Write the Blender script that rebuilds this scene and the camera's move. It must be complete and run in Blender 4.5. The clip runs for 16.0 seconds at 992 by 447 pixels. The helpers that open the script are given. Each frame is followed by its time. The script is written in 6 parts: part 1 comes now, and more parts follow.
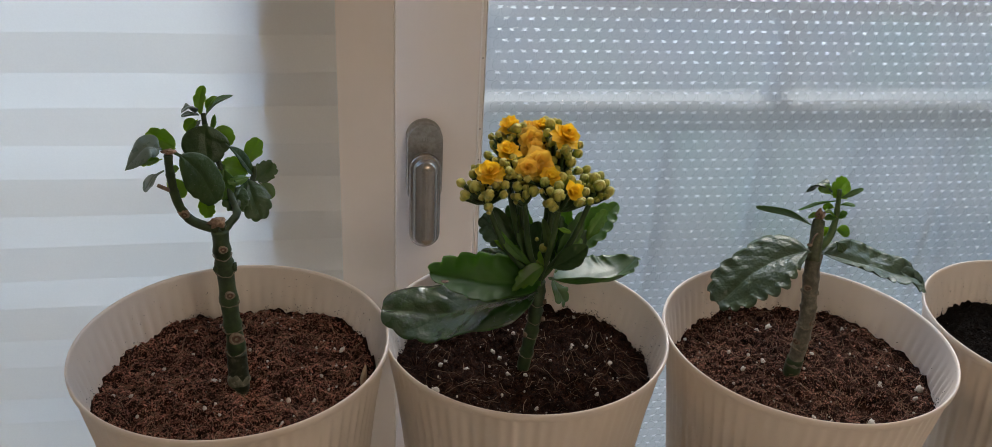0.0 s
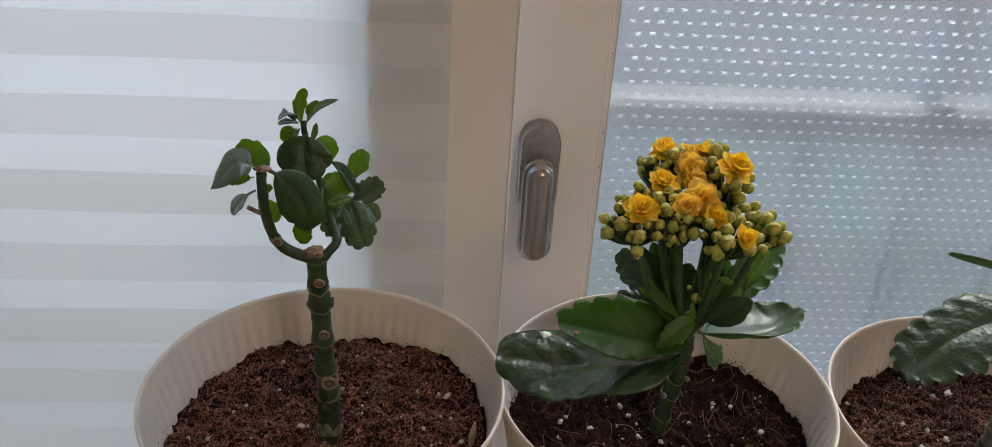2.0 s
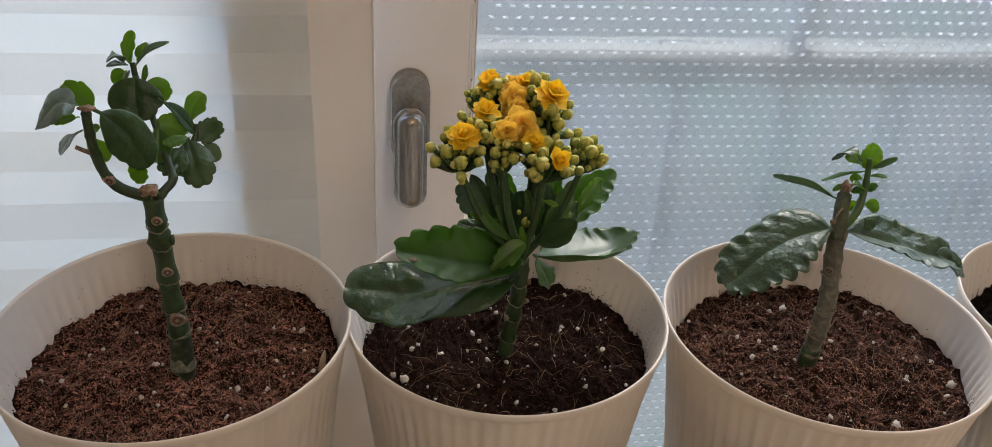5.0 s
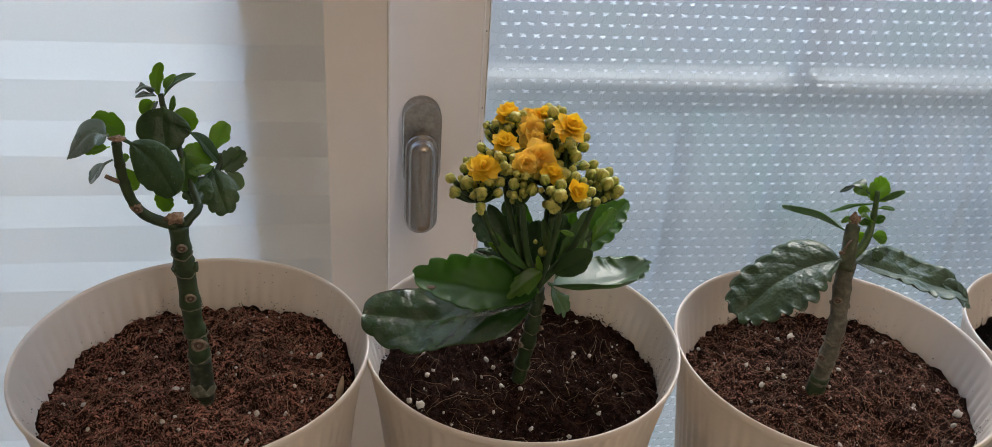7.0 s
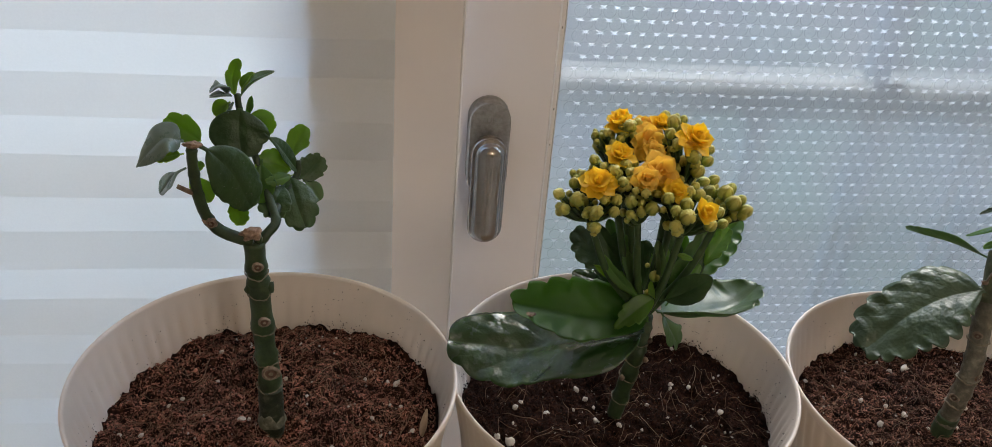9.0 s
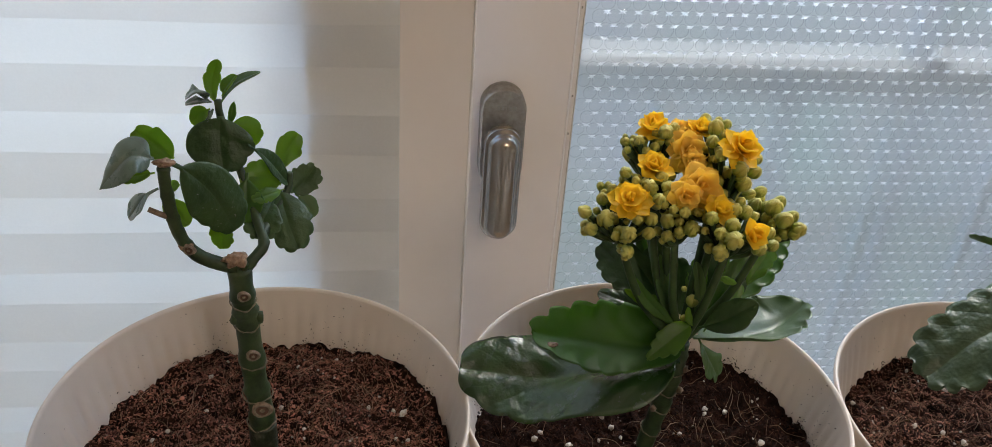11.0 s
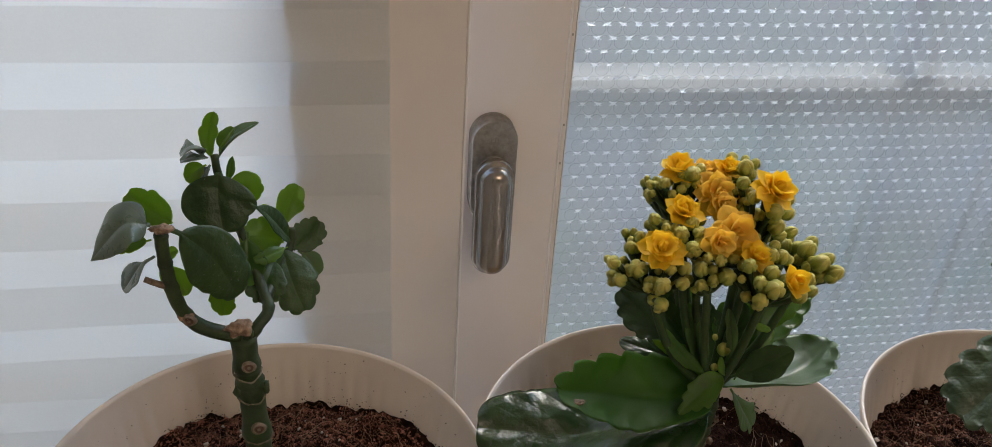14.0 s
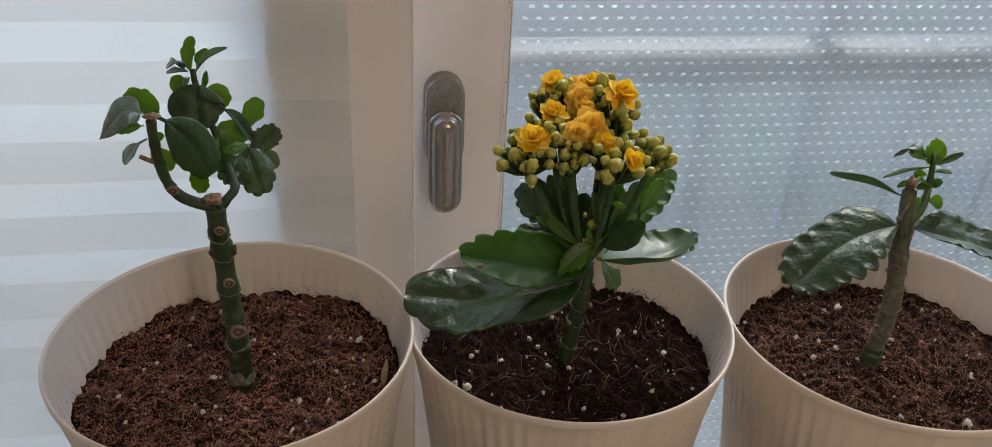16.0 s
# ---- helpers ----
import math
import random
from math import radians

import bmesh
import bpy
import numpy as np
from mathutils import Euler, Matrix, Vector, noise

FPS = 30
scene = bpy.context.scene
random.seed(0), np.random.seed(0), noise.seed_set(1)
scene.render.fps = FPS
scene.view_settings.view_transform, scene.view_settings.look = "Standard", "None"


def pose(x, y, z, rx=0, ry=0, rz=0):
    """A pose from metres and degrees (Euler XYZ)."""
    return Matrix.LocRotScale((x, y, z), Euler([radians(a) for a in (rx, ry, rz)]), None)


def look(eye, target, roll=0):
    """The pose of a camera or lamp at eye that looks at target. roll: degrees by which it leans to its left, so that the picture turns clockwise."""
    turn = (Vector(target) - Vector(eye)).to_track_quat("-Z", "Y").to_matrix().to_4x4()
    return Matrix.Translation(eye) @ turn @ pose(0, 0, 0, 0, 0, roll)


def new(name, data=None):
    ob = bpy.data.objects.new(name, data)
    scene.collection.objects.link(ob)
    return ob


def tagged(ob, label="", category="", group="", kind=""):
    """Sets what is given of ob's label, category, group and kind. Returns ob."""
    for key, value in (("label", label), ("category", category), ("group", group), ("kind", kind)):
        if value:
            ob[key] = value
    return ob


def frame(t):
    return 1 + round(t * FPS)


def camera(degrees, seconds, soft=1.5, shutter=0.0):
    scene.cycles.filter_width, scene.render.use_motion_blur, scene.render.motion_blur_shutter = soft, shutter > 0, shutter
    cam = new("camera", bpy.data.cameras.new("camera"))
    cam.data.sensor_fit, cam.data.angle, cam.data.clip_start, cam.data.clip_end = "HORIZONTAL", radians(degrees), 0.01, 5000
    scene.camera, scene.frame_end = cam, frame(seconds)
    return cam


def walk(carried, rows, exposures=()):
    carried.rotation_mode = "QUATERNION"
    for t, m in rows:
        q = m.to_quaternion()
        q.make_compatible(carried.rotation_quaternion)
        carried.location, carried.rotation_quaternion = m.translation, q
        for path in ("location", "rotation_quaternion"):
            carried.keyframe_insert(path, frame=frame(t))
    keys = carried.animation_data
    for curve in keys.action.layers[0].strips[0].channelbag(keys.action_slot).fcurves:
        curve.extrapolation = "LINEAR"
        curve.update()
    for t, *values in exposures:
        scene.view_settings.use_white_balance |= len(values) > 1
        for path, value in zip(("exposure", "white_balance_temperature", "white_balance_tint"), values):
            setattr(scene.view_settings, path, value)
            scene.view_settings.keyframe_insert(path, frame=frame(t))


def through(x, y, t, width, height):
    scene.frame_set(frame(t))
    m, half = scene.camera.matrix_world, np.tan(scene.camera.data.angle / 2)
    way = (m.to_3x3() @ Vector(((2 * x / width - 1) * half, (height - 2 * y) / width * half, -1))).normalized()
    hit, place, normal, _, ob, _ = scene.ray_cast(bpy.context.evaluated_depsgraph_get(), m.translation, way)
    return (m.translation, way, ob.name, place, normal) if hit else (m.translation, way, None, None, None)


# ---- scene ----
cam = camera(58.2, 16.0, soft=0.8)
METRES, EYE, TILT, LEAN, TURN = 0.58, 0.44, -2.0, 0.0, -10.3
ROWS = [
    (0.0, 0.0, 0.0, 0.0, 1.27, -24.35, -2.8),
    (0.5, 0.0082, 0.014, -0.0014, 4.32, -24.83, -2.55),
    (1.0, -0.0152, 0.058, 0.0019, 5.69, -25.19, -2.62),
    (1.5, -0.0411, 0.1084, -0.0057, 6.42, -25.7, -2.89),
    (2.0, -0.0583, 0.1486, -0.0138, 7.13, -26.35, -3.32),
    (2.5, -0.0657, 0.1905, -0.0186, 7.29, -26.89, -3.5),
    (3.0, -0.0603, 0.2229, -0.024, 7.08, -27.8, -3.42),
    (3.5, -0.0301, 0.2023, -0.0255, 5.51, -28.16, -3.36),
    (4.0, 0.0236, 0.1664, -0.0276, 3.01, -28.34, -2.55),
    (6.5, 0.0317, 0.0936, -0.0123, 2.34, -26.9, -3.32),
    (7.0, 0.015, 0.0999, -0.0109, 2.59, -26.66, -3.54),
    (7.5, -0.0011, 0.1048, -0.0115, 2.9, -26.49, -3.79),
    (8.0, -0.0287, 0.1204, -0.0209, 3.25, -26.41, -4.07),
    (8.5, -0.0577, 0.1493, -0.0294, 3.65, -26.59, -4.22),
    (11.0, -0.0713, 0.2657, -0.0387, 4.33, -29.37, -3.56),
    (11.5, -0.0788, 0.2951, -0.0246, 4.43, -29.1, -3.47),
    (12.0, -0.0941, 0.3115, -0.0199, 4.39, -28.54, -3.38),
    (12.5, -0.105, 0.3178, -0.0257, 3.83, -28.62, -3.44),
    (13.0, -0.1032, 0.3248, -0.0267, 2.23, -28.34, -3.67),
    (13.5, -0.1004, 0.333, -0.0306, 1.55, -28.28, -3.27),
    (14.0, -0.1115, 0.3082, -0.0374, 1.21, -28.29, -3.11),
    (14.5, -0.1093, 0.253, -0.0405, 1.02, -28.19, -2.92),
    (15.0, -0.0815, 0.1904, -0.0355, 0.92, -28.06, -2.8),
    (15.5, -0.0584, 0.1473, -0.0408, 1.21, -28.06, -2.72),
    (16.0, -0.0314, 0.1219, -0.0337, 1.49, -27.68, -2.44),
]
walk(cam, [(t, pose(0, 0, EYE, TILT, LEAN, TURN) @ pose(METRES * x, METRES * y, METRES * z, 90 + pitch, roll, yaw)) for t, x, y, z, yaw, pitch, roll in ROWS],
     exposures=((0.0, 0.62, 6600, 10), (2.5, 0.66, 6600, 10), (3.0, 0.75, 6600, 10), (4.0, 0.84, 6700, 10), (6.5, 0.83, 6550, 10), (7.0, 0.77, 6500, 10), (8.5, 0.80, 6500, 10), (11.0, 0.86, 6600, 10), (11.5, 0.82, 6600, 10), (12.5, 0.56, 6800, 12), (13.5, 0.62, 6800, 12), (14.5, 0.70, 6750, 12), (16.0, 0.72, 6600, 10)))

# ---- light ----
world = bpy.data.worlds.new("sky")
scene.world = world
world.use_nodes = True
wn, wl = world.node_tree.nodes, world.node_tree.links
sky = wn.new("ShaderNodeTexSky")
sky.sky_type, sky.sun_disc = "NISHITA", False
sky.sun_elevation, sky.sun_rotation = radians(38), radians(20)
sky.air_density, sky.dust_density = 1.0, 1.0
wn["Background"].inputs["Strength"].default_value = 0.40
wl.new(sky.outputs[0], wn["Background"].inputs["Color"])

sun = new("sun", bpy.data.lights.new("sun", "SUN"))
sun.data.energy, sun.data.angle, sun.data.color = 0.9, radians(25), (1.0, 0.95, 0.88)
sun.matrix_world = look((2.0, 5.0, 5.0), (0, 0.6, 0))

# ---- helpers of this scene ----


def node_material(name):
    m = bpy.data.materials.new(name)
    m.use_nodes = True
    n, l = m.node_tree.nodes, m.node_tree.links
    return m, n, l, n["Principled BSDF"], n["Material Output"]


def noise_ramp(n, l, scale, stops, detail=5.0, coord="Object", rough=0.6):
    """Noise at a real-world scale, through a colour ramp. Returns the colour socket and the noise's value socket."""
    tc = n.new("ShaderNodeTexCoord")
    tex = n.new("ShaderNodeTexNoise")
    tex.inputs["Scale"].default_value = scale
    tex.inputs["Detail"].default_value = detail
    tex.inputs["Roughness"].default_value = rough
    l.new(tc.outputs[coord], tex.inputs["Vector"])
    ramp = n.new("ShaderNodeValToRGB")
    els = ramp.color_ramp.elements
    while len(els) < len(stops):
        els.new(0.5)
    for e, (p, c) in zip(els, stops):
        e.position, e.color = p, (*c, 1)
    l.new(tex.outputs["Fac"], ramp.inputs["Fac"])
    return ramp.outputs["Color"], tex.outputs["Fac"]


def add_bump(n, l, bsdf, height, strength, distance=0.001):
    b = n.new("ShaderNodeBump")
    b.inputs["Strength"].default_value, b.inputs["Distance"].default_value = strength, distance
    l.new(height, b.inputs["Height"])
    l.new(b.outputs["Normal"], bsdf.inputs["Normal"])
    return b


def surface(name, stops, scale, rough=0.5, metal=0.0, bump=0.2, bump_scale=None, spec=0.5, distance=0.0005):
    m, n, l, p, _ = node_material(name)
    col, fac = noise_ramp(n, l, scale, stops)
    l.new(col, p.inputs["Base Color"])
    p.inputs["Roughness"].default_value, p.inputs["Metallic"].default_value = rough, metal
    p.inputs["Specular IOR Level"].default_value = spec
    if bump:
        _, f2 = noise_ramp(n, l, bump_scale or scale * 6, ((0, (0, 0, 0)), (1, (1, 1, 1))))
        add_bump(n, l, p, f2, bump, distance)
    return m


def with_translucent(m, colour, share):
    """Lets a share of the light through a thin sheet."""
    n, l = m.node_tree.nodes, m.node_tree.links
    p, out = n["Principled BSDF"], n["Material Output"]
    t, mix = n.new("ShaderNodeBsdfTranslucent"), n.new("ShaderNodeMixShader")
    t.inputs["Color"].default_value = (*colour, 1)
    mix.inputs[0].default_value = share
    l.new(p.outputs[0], mix.inputs[1])
    l.new(t.outputs[0], mix.inputs[2])
    l.new(mix.outputs[0], out.inputs["Surface"])
    return m


# ---- materials ----
MAT = {}
MAT["pvc"] = surface("white_pvc", ((0.3, (0.80, 0.75, 0.715)), (0.7, (0.84, 0.79, 0.755))), 9, 0.38, bump=0.05, bump_scale=300)
# Whiter than the frame, to paint the highlight along casement edges.
MAT["lip"] = surface("lit_edge_white", ((0.3, (0.90, 0.88, 0.86)), (0.7, (0.93, 0.91, 0.89))), 30, 0.3, bump=0)
MAT["wall"] = surface("wall_paint", ((0.3, (0.74, 0.70, 0.64)), (0.7, (0.80, 0.76, 0.70))), 2, 0.8, bump=0.2, bump_scale=120)
MAT["floor"] = surface("floor_wood", ((0.3, (0.42, 0.32, 0.22)), (0.7, (0.52, 0.41, 0.29))), 4, 0.45)
MAT["table"] = surface("table_board", ((0.3, (0.52, 0.485, 0.44)), (0.7, (0.60, 0.56, 0.51))), 12, 0.5)
MAT["pot"] = with_translucent(surface("cream_plastic", ((0.25, (0.73, 0.68, 0.62)), (0.5, (0.785, 0.73, 0.67)), (0.75, (0.81, 0.76, 0.70))), 38, 0.42, bump=0.12, bump_scale=500), (0.86, 0.72, 0.56), 0.22)
MAT["steel"] = surface("satin_nickel", ((0.3, (0.28, 0.245, 0.205)), (0.7, (0.35, 0.310, 0.265))), 60, 0.26, metal=1.0, bump=0.05, bump_scale=900)
MAT["steel_dark"] = surface("dull_nickel", ((0.30, (0.26, 0.24, 0.215)), (0.65, (0.40, 0.38, 0.345))), 220, 0.48, metal=1.0, bump=0.1, bump_scale=900)
MAT["groove"] = surface("dark_engraving", ((0.3, (0.30, 0.29, 0.265)), (0.7, (0.40, 0.385, 0.355))), 200, 0.6, metal=0.6)
MAT["gasket"] = surface("grey_gasket", ((0.3, (0.56, 0.52, 0.47)), (0.7, (0.62, 0.58, 0.53))), 60, 0.6)
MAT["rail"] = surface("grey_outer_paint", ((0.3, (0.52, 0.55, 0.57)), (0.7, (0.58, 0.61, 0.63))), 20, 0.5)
# Lit and shaded versions of the rail paint: fronts adjusted for shade, cap darkened.
MAT["rail_top"] = surface("shade_lifted_rail_paint", ((0.3, (0.70, 0.75, 0.79)), (0.7, (0.76, 0.80, 0.84))), 20, 0.6)
MAT["rail_face"] = surface("shaded_blue_grey_rail", ((0.3, (0.48, 0.56, 0.61)), (0.7, (0.53, 0.61, 0.66))), 20, 0.6)
MAT["rail_cap"] = surface("sun_offset_cap_paint", ((0.3, (0.18, 0.175, 0.155)), (0.7, (0.22, 0.215, 0.19))), 20, 0.5)
MAT["soil"] = surface("potting_soil", ((0.30, (0.005, 0.0024, 0.0018)), (0.55, (0.022, 0.010, 0.007)), (0.78, (0.070, 0.032, 0.021))), 160, 0.95, bump=0.9, bump_scale=700, spec=0.1, distance=0.002)
MAT["soil_dark"] = surface("damp_soil", ((0.3, (0.004, 0.003, 0.0025)), (0.7, (0.010, 0.007, 0.005))), 160, 0.9, bump=0.9, bump_scale=700, spec=0.15, distance=0.002)
MAT["perlite"] = surface("perlite", ((0.3, (0.42, 0.38, 0.33)), (0.7, (0.68, 0.64, 0.58))), 500, 0.85, bump=0.6, bump_scale=1500)
MAT["chip"] = surface("bark_chip", ((0.3, (0.36, 0.26, 0.16)), (0.7, (0.5, 0.38, 0.25))), 250, 0.8, bump=0.4)
MAT["scar"] = surface("leaf_scar", ((0.3, (0.10, 0.065, 0.042)), (0.7, (0.27, 0.20, 0.14))), 700, 0.7, bump=0.5, bump_scale=1800)
MAT["scar_rim"] = surface("pale_scar_rim", ((0.3, (0.085, 0.072, 0.046)), (0.7, (0.25, 0.21, 0.145))), 600, 0.7, bump=0.4, bump_scale=1800)
MAT["scar_core"] = surface("dark_scar_core", ((0.3, (0.050, 0.026, 0.017)), (0.7, (0.13, 0.070, 0.045))), 700, 0.7, bump=0.4, bump_scale=1800)
MAT["fleck"] = surface("pale_leaf_fleck", ((0.3, (0.17, 0.20, 0.14)), (0.7, (0.30, 0.33, 0.25))), 900, 0.8, bump=0)
MAT["withered"] = surface("withered_leaf", ((0.3, (0.045, 0.028, 0.012)), (0.7, (0.14, 0.085, 0.035))), 500, 0.6, bump=0.5, bump_scale=1200)
MAT["cut"] = surface("dried_cut", ((0.3, (0.13, 0.080, 0.050)), (0.7, (0.40, 0.28, 0.19))), 500, 0.8, bump=0.6, bump_scale=1200)
MAT["sepal"] = surface("sepal_green", ((0.3, (0.05, 0.09, 0.025)), (0.7, (0.09, 0.14, 0.04))), 300, 0.45, bump=0.1)


def grained_clods(name, lo, hi, damp=0.42):
    """Crumbs whose brown differs from crumb to crumb and from patch to patch."""
    m, n, l, p, _ = node_material(name)
    geo, ramp = n.new("ShaderNodeNewGeometry"), n.new("ShaderNodeValToRGB")
    ramp.color_ramp.elements.new(0.72)
    mid = tuple(a + 0.42 * (b - a) for a, b in zip(lo, hi))
    for e, c in zip(ramp.color_ramp.elements, (lo, mid, hi)):
        e.color = (*c, 1)
    l.new(geo.outputs["Random Per Island"], ramp.inputs["Fac"])
    patch, _ = noise_ramp(n, l, 70, ((0.34, (damp, damp, damp * 1.05)), (0.5, (0.85, 0.85, 0.85)), (0.68, (1.0, 0.97, 0.93))), 3.0)
    mix = n.new("ShaderNodeMix")
    mix.data_type, mix.blend_type = "RGBA", "MULTIPLY"
    mix.inputs[0].default_value = 1.0
    l.new(ramp.outputs["Color"], mix.inputs[6])
    l.new(patch, mix.inputs[7])
    l.new(mix.outputs[2], p.inputs["Base Color"])
    p.inputs["Roughness"].default_value, p.inputs["Specular IOR Level"].default_value = 0.95, 0.1
    return m


MAT["clod"] = grained_clods("dry_grey_crumbs", (0.026, 0.012, 0.009), (0.56, 0.270, 0.196), 0.30)
MAT["clod_dry"] = grained_clods("dry_red_crumbs", (0.150, 0.062, 0.044), (0.68, 0.300, 0.215), 0.60)
MAT["clod_mid"] = grained_clods("moist_crumbs", (0.003, 0.0014, 0.0010), (0.094, 0.041, 0.027))
MAT["clod_dark"] = grained_clods("damp_crumbs", (0.003, 0.0024, 0.002), (0.015, 0.010, 0.007))
MAT["root"] = grained_clods("pale_roots", (0.16, 0.095, 0.06), (0.50, 0.36, 0.25))
MAT["strand_mid"] = grained_clods("moist_strands", (0.012, 0.006, 0.004), (0.135, 0.070, 0.046))
MAT["strand"] = grained_clods("strands", (0.080, 0.040, 0.027), (0.70, 0.43, 0.30))
MAT["speck"] = grained_clods("perlite_specks", (0.30, 0.25, 0.20), (0.66, 0.62, 0.56))


def leaf_material(name, deep, fresh, through, share, rough=0.32, vein=(0.11, 0.17, 0.07), wax=0.0, lumps=2.8, grit=0.7, veins=0.10, gloss=0.55, swell=75, ribs=0.25):
    """Waxy leaf: mottled green, pale midrib and side veins along the leaf's own u and v, light let through."""
    m, n, l, p, out = node_material(name)
    col, fac = noise_ramp(n, l, 55, ((0.3, deep), (0.72, fresh)))
    uv = n.new("ShaderNodeUVMap")
    uv.uv_map = "leaf"
    sep = n.new("ShaderNodeSeparateXYZ")
    l.new(uv.outputs[0], sep.inputs[0])

    def mth(op, a, b=None, c=None):
        k = n.new("ShaderNodeMath")
        k.operation = op
        for i, s in enumerate((a, b, c)):
            if s is None:
                continue
            if isinstance(s, (int, float)):
                k.inputs[i].default_value = s
            else:
                l.new(s, k.inputs[i])
        return k.outputs[0]

    across = mth("ABSOLUTE", mth("SUBTRACT", sep.outputs["Y"], 0.5))
    mid = mth("SUBTRACT", 1.0, mth("MULTIPLY", across, 30.0))
    mid = mth("MAXIMUM", mid, 0.0)
    side = mth("SINE", mth("MULTIPLY", mth("SUBTRACT", sep.outputs["X"], mth("MULTIPLY", across, 0.55)), 44.0))
    side = mth("MAXIMUM", mth("MULTIPLY", mth("SUBTRACT", side, 0.9), 4.0), 0.0)
    lines = mth("MINIMUM", mth("ADD", mid, mth("MULTIPLY", side, 0.5)), 1.0)
    mix = n.new("ShaderNodeMix")
    mix.data_type = "RGBA"
    l.new(mth("MULTIPLY", lines, veins), mix.inputs[0])
    l.new(col, mix.inputs[6])
    mix.inputs[7].default_value = (*vein, 1)
    l.new(mix.outputs[2], p.inputs["Base Color"])
    p.inputs["Specular IOR Level"].default_value = gloss
    p.inputs["Coat Weight"].default_value, p.inputs["Coat Roughness"].default_value = wax, 0.09
    _, wf = noise_ramp(n, l, 240, ((0, (0, 0, 0)), (1, (1, 1, 1))))
    _, big = noise_ramp(n, l, swell, ((0, (0, 0, 0)), (1, (1, 1, 1))), 2.0)
    h = mth("ADD", mth("MULTIPLY", lines, -ribs), mth("ADD", mth("MULTIPLY", wf, grit), mth("MULTIPLY", big, lumps)))
    add_bump(n, l, p, h, 0.40, 0.0010)
    _, rf = noise_ramp(n, l, 120, ((0, (0, 0, 0)), (1, (1, 1, 1))))
    l.new(mth("MULTIPLY_ADD", rf, 0.3, rough - 0.12), p.inputs["Roughness"])
    return with_translucent(m, through, share)


MAT["leaf"] = leaf_material("kalanchoe_leaf", (0.036, 0.102, 0.020), (0.078, 0.174, 0.035), (0.29, 0.55, 0.05), 0.38)
MAT["leaf_thick"] = leaf_material("thick_leaf", (0.014, 0.046, 0.011), (0.044, 0.100, 0.024), (0.12, 0.28, 0.04), 0.16, 0.40, lumps=3.4, grit=2.6, swell=140, veins=0.14, ribs=0.4)
MAT["leaf_gloss"] = leaf_material("glossy_leaf", (0.010, 0.034, 0.009), (0.026, 0.068, 0.016), (0.13, 0.32, 0.03), 0.20, 0.22, wax=0.8, lumps=3.6, grit=2.0, veins=0.22, swell=130, ribs=0.8)
MAT["leaf_broad"] = leaf_material("broad_leaf", (0.020, 0.072, 0.011), (0.047, 0.130, 0.021), (0.26, 0.52, 0.04), 0.36, 0.44, lumps=1.4, grit=0.5, gloss=0.28)
MAT["leaf_old"] = leaf_material("old_leaf", (0.024, 0.052, 0.022), (0.060, 0.100, 0.043), (0.10, 0.20, 0.05), 0.15, 0.36, lumps=3.6, grit=1.2, veins=0.2, swell=150, ribs=0.7)
MAT["leaf_fresh"] = leaf_material("fresh_leaf", (0.048, 0.118, 0.020), (0.098, 0.200, 0.036), (0.44, 0.66, 0.06), 0.52)
# Base colour lightened to grey-green, standing for window sheen on these leaves.
MAT["leaf_pale"] = leaf_material("pale_sheen_leaf", (0.112, 0.166, 0.134), (0.172, 0.230, 0.196), (0.22, 0.34, 0.14), 0.2, 0.26)
MAT["leaf_sheen"] = leaf_material("waxy_green_leaf", (0.044, 0.086, 0.036), (0.076, 0.130, 0.058), (0.20, 0.42, 0.05), 0.28, 0.34, wax=0.12, lumps=0.8, grit=0.6)
MAT["leaf_mid"] = leaf_material("mid_green_leaf", (0.050, 0.104, 0.031), (0.084, 0.156, 0.047), (0.20, 0.40, 0.06), 0.25, 0.36)


def stem_material(name, stops, scale, bump=0.35):
    return surface(name, stops, scale, 0.5, bump=bump, bump_scale=900)


MAT["stem"] = stem_material("green_stem", ((0.28, (0.009, 0.020, 0.007)), (0.55, (0.028, 0.056, 0.016)), (0.82, (0.058, 0.072, 0.032))), 150)
MAT["stem_foot"] = stem_material("dark_stem_foot", ((0.30, (0.006, 0.011, 0.005)), (0.55, (0.022, 0.032, 0.014)), (0.78, (0.17, 0.165, 0.12))), 190, 0.7)
MAT["sheath"] = stem_material("papery_sheath", ((0.30, (0.05, 0.052, 0.030)), (0.55, (0.13, 0.13, 0.085)), (0.8, (0.36, 0.33, 0.25))), 330, 0.8)
MAT["stem_woody"] = stem_material("woody_stem", ((0.25, (0.045, 0.045, 0.030)), (0.52, (0.115, 0.108, 0.075)), (0.8, (0.28, 0.25, 0.19))), 260, 0.9)
MAT["stalk"] = stem_material("dark_stalk", ((0.3, (0.020, 0.052, 0.012)), (0.7, (0.044, 0.090, 0.022))), 120)
MAT["stem_mossy"] = stem_material("mossy_stem", ((0.28, (0.026, 0.034, 0.014)), (0.52, (0.066, 0.082, 0.034)), (0.8, (0.15, 0.13, 0.08))), 200, 0.9)
MAT["stem_fresh"] = stem_material("fresh_stalk", ((0.3, (0.042, 0.092, 0.024)), (0.7, (0.075, 0.140, 0.036))), 120)


def petal_material(name, a, b):
    m, n, l, p, _ = node_material(name)
    col, fac = noise_ramp(n, l, 260, ((0.3, a), (0.7, b)))
    l.new(col, p.inputs["Base Color"])
    p.inputs["Roughness"].default_value = 0.5
    add_bump(n, l, p, fac, 0.25, 0.0004)
    return with_translucent(m, b, 0.55)


MAT["petal"] = petal_material("yellow_petal", (0.97, 0.66, 0.03), (0.98, 0.77, 0.08))
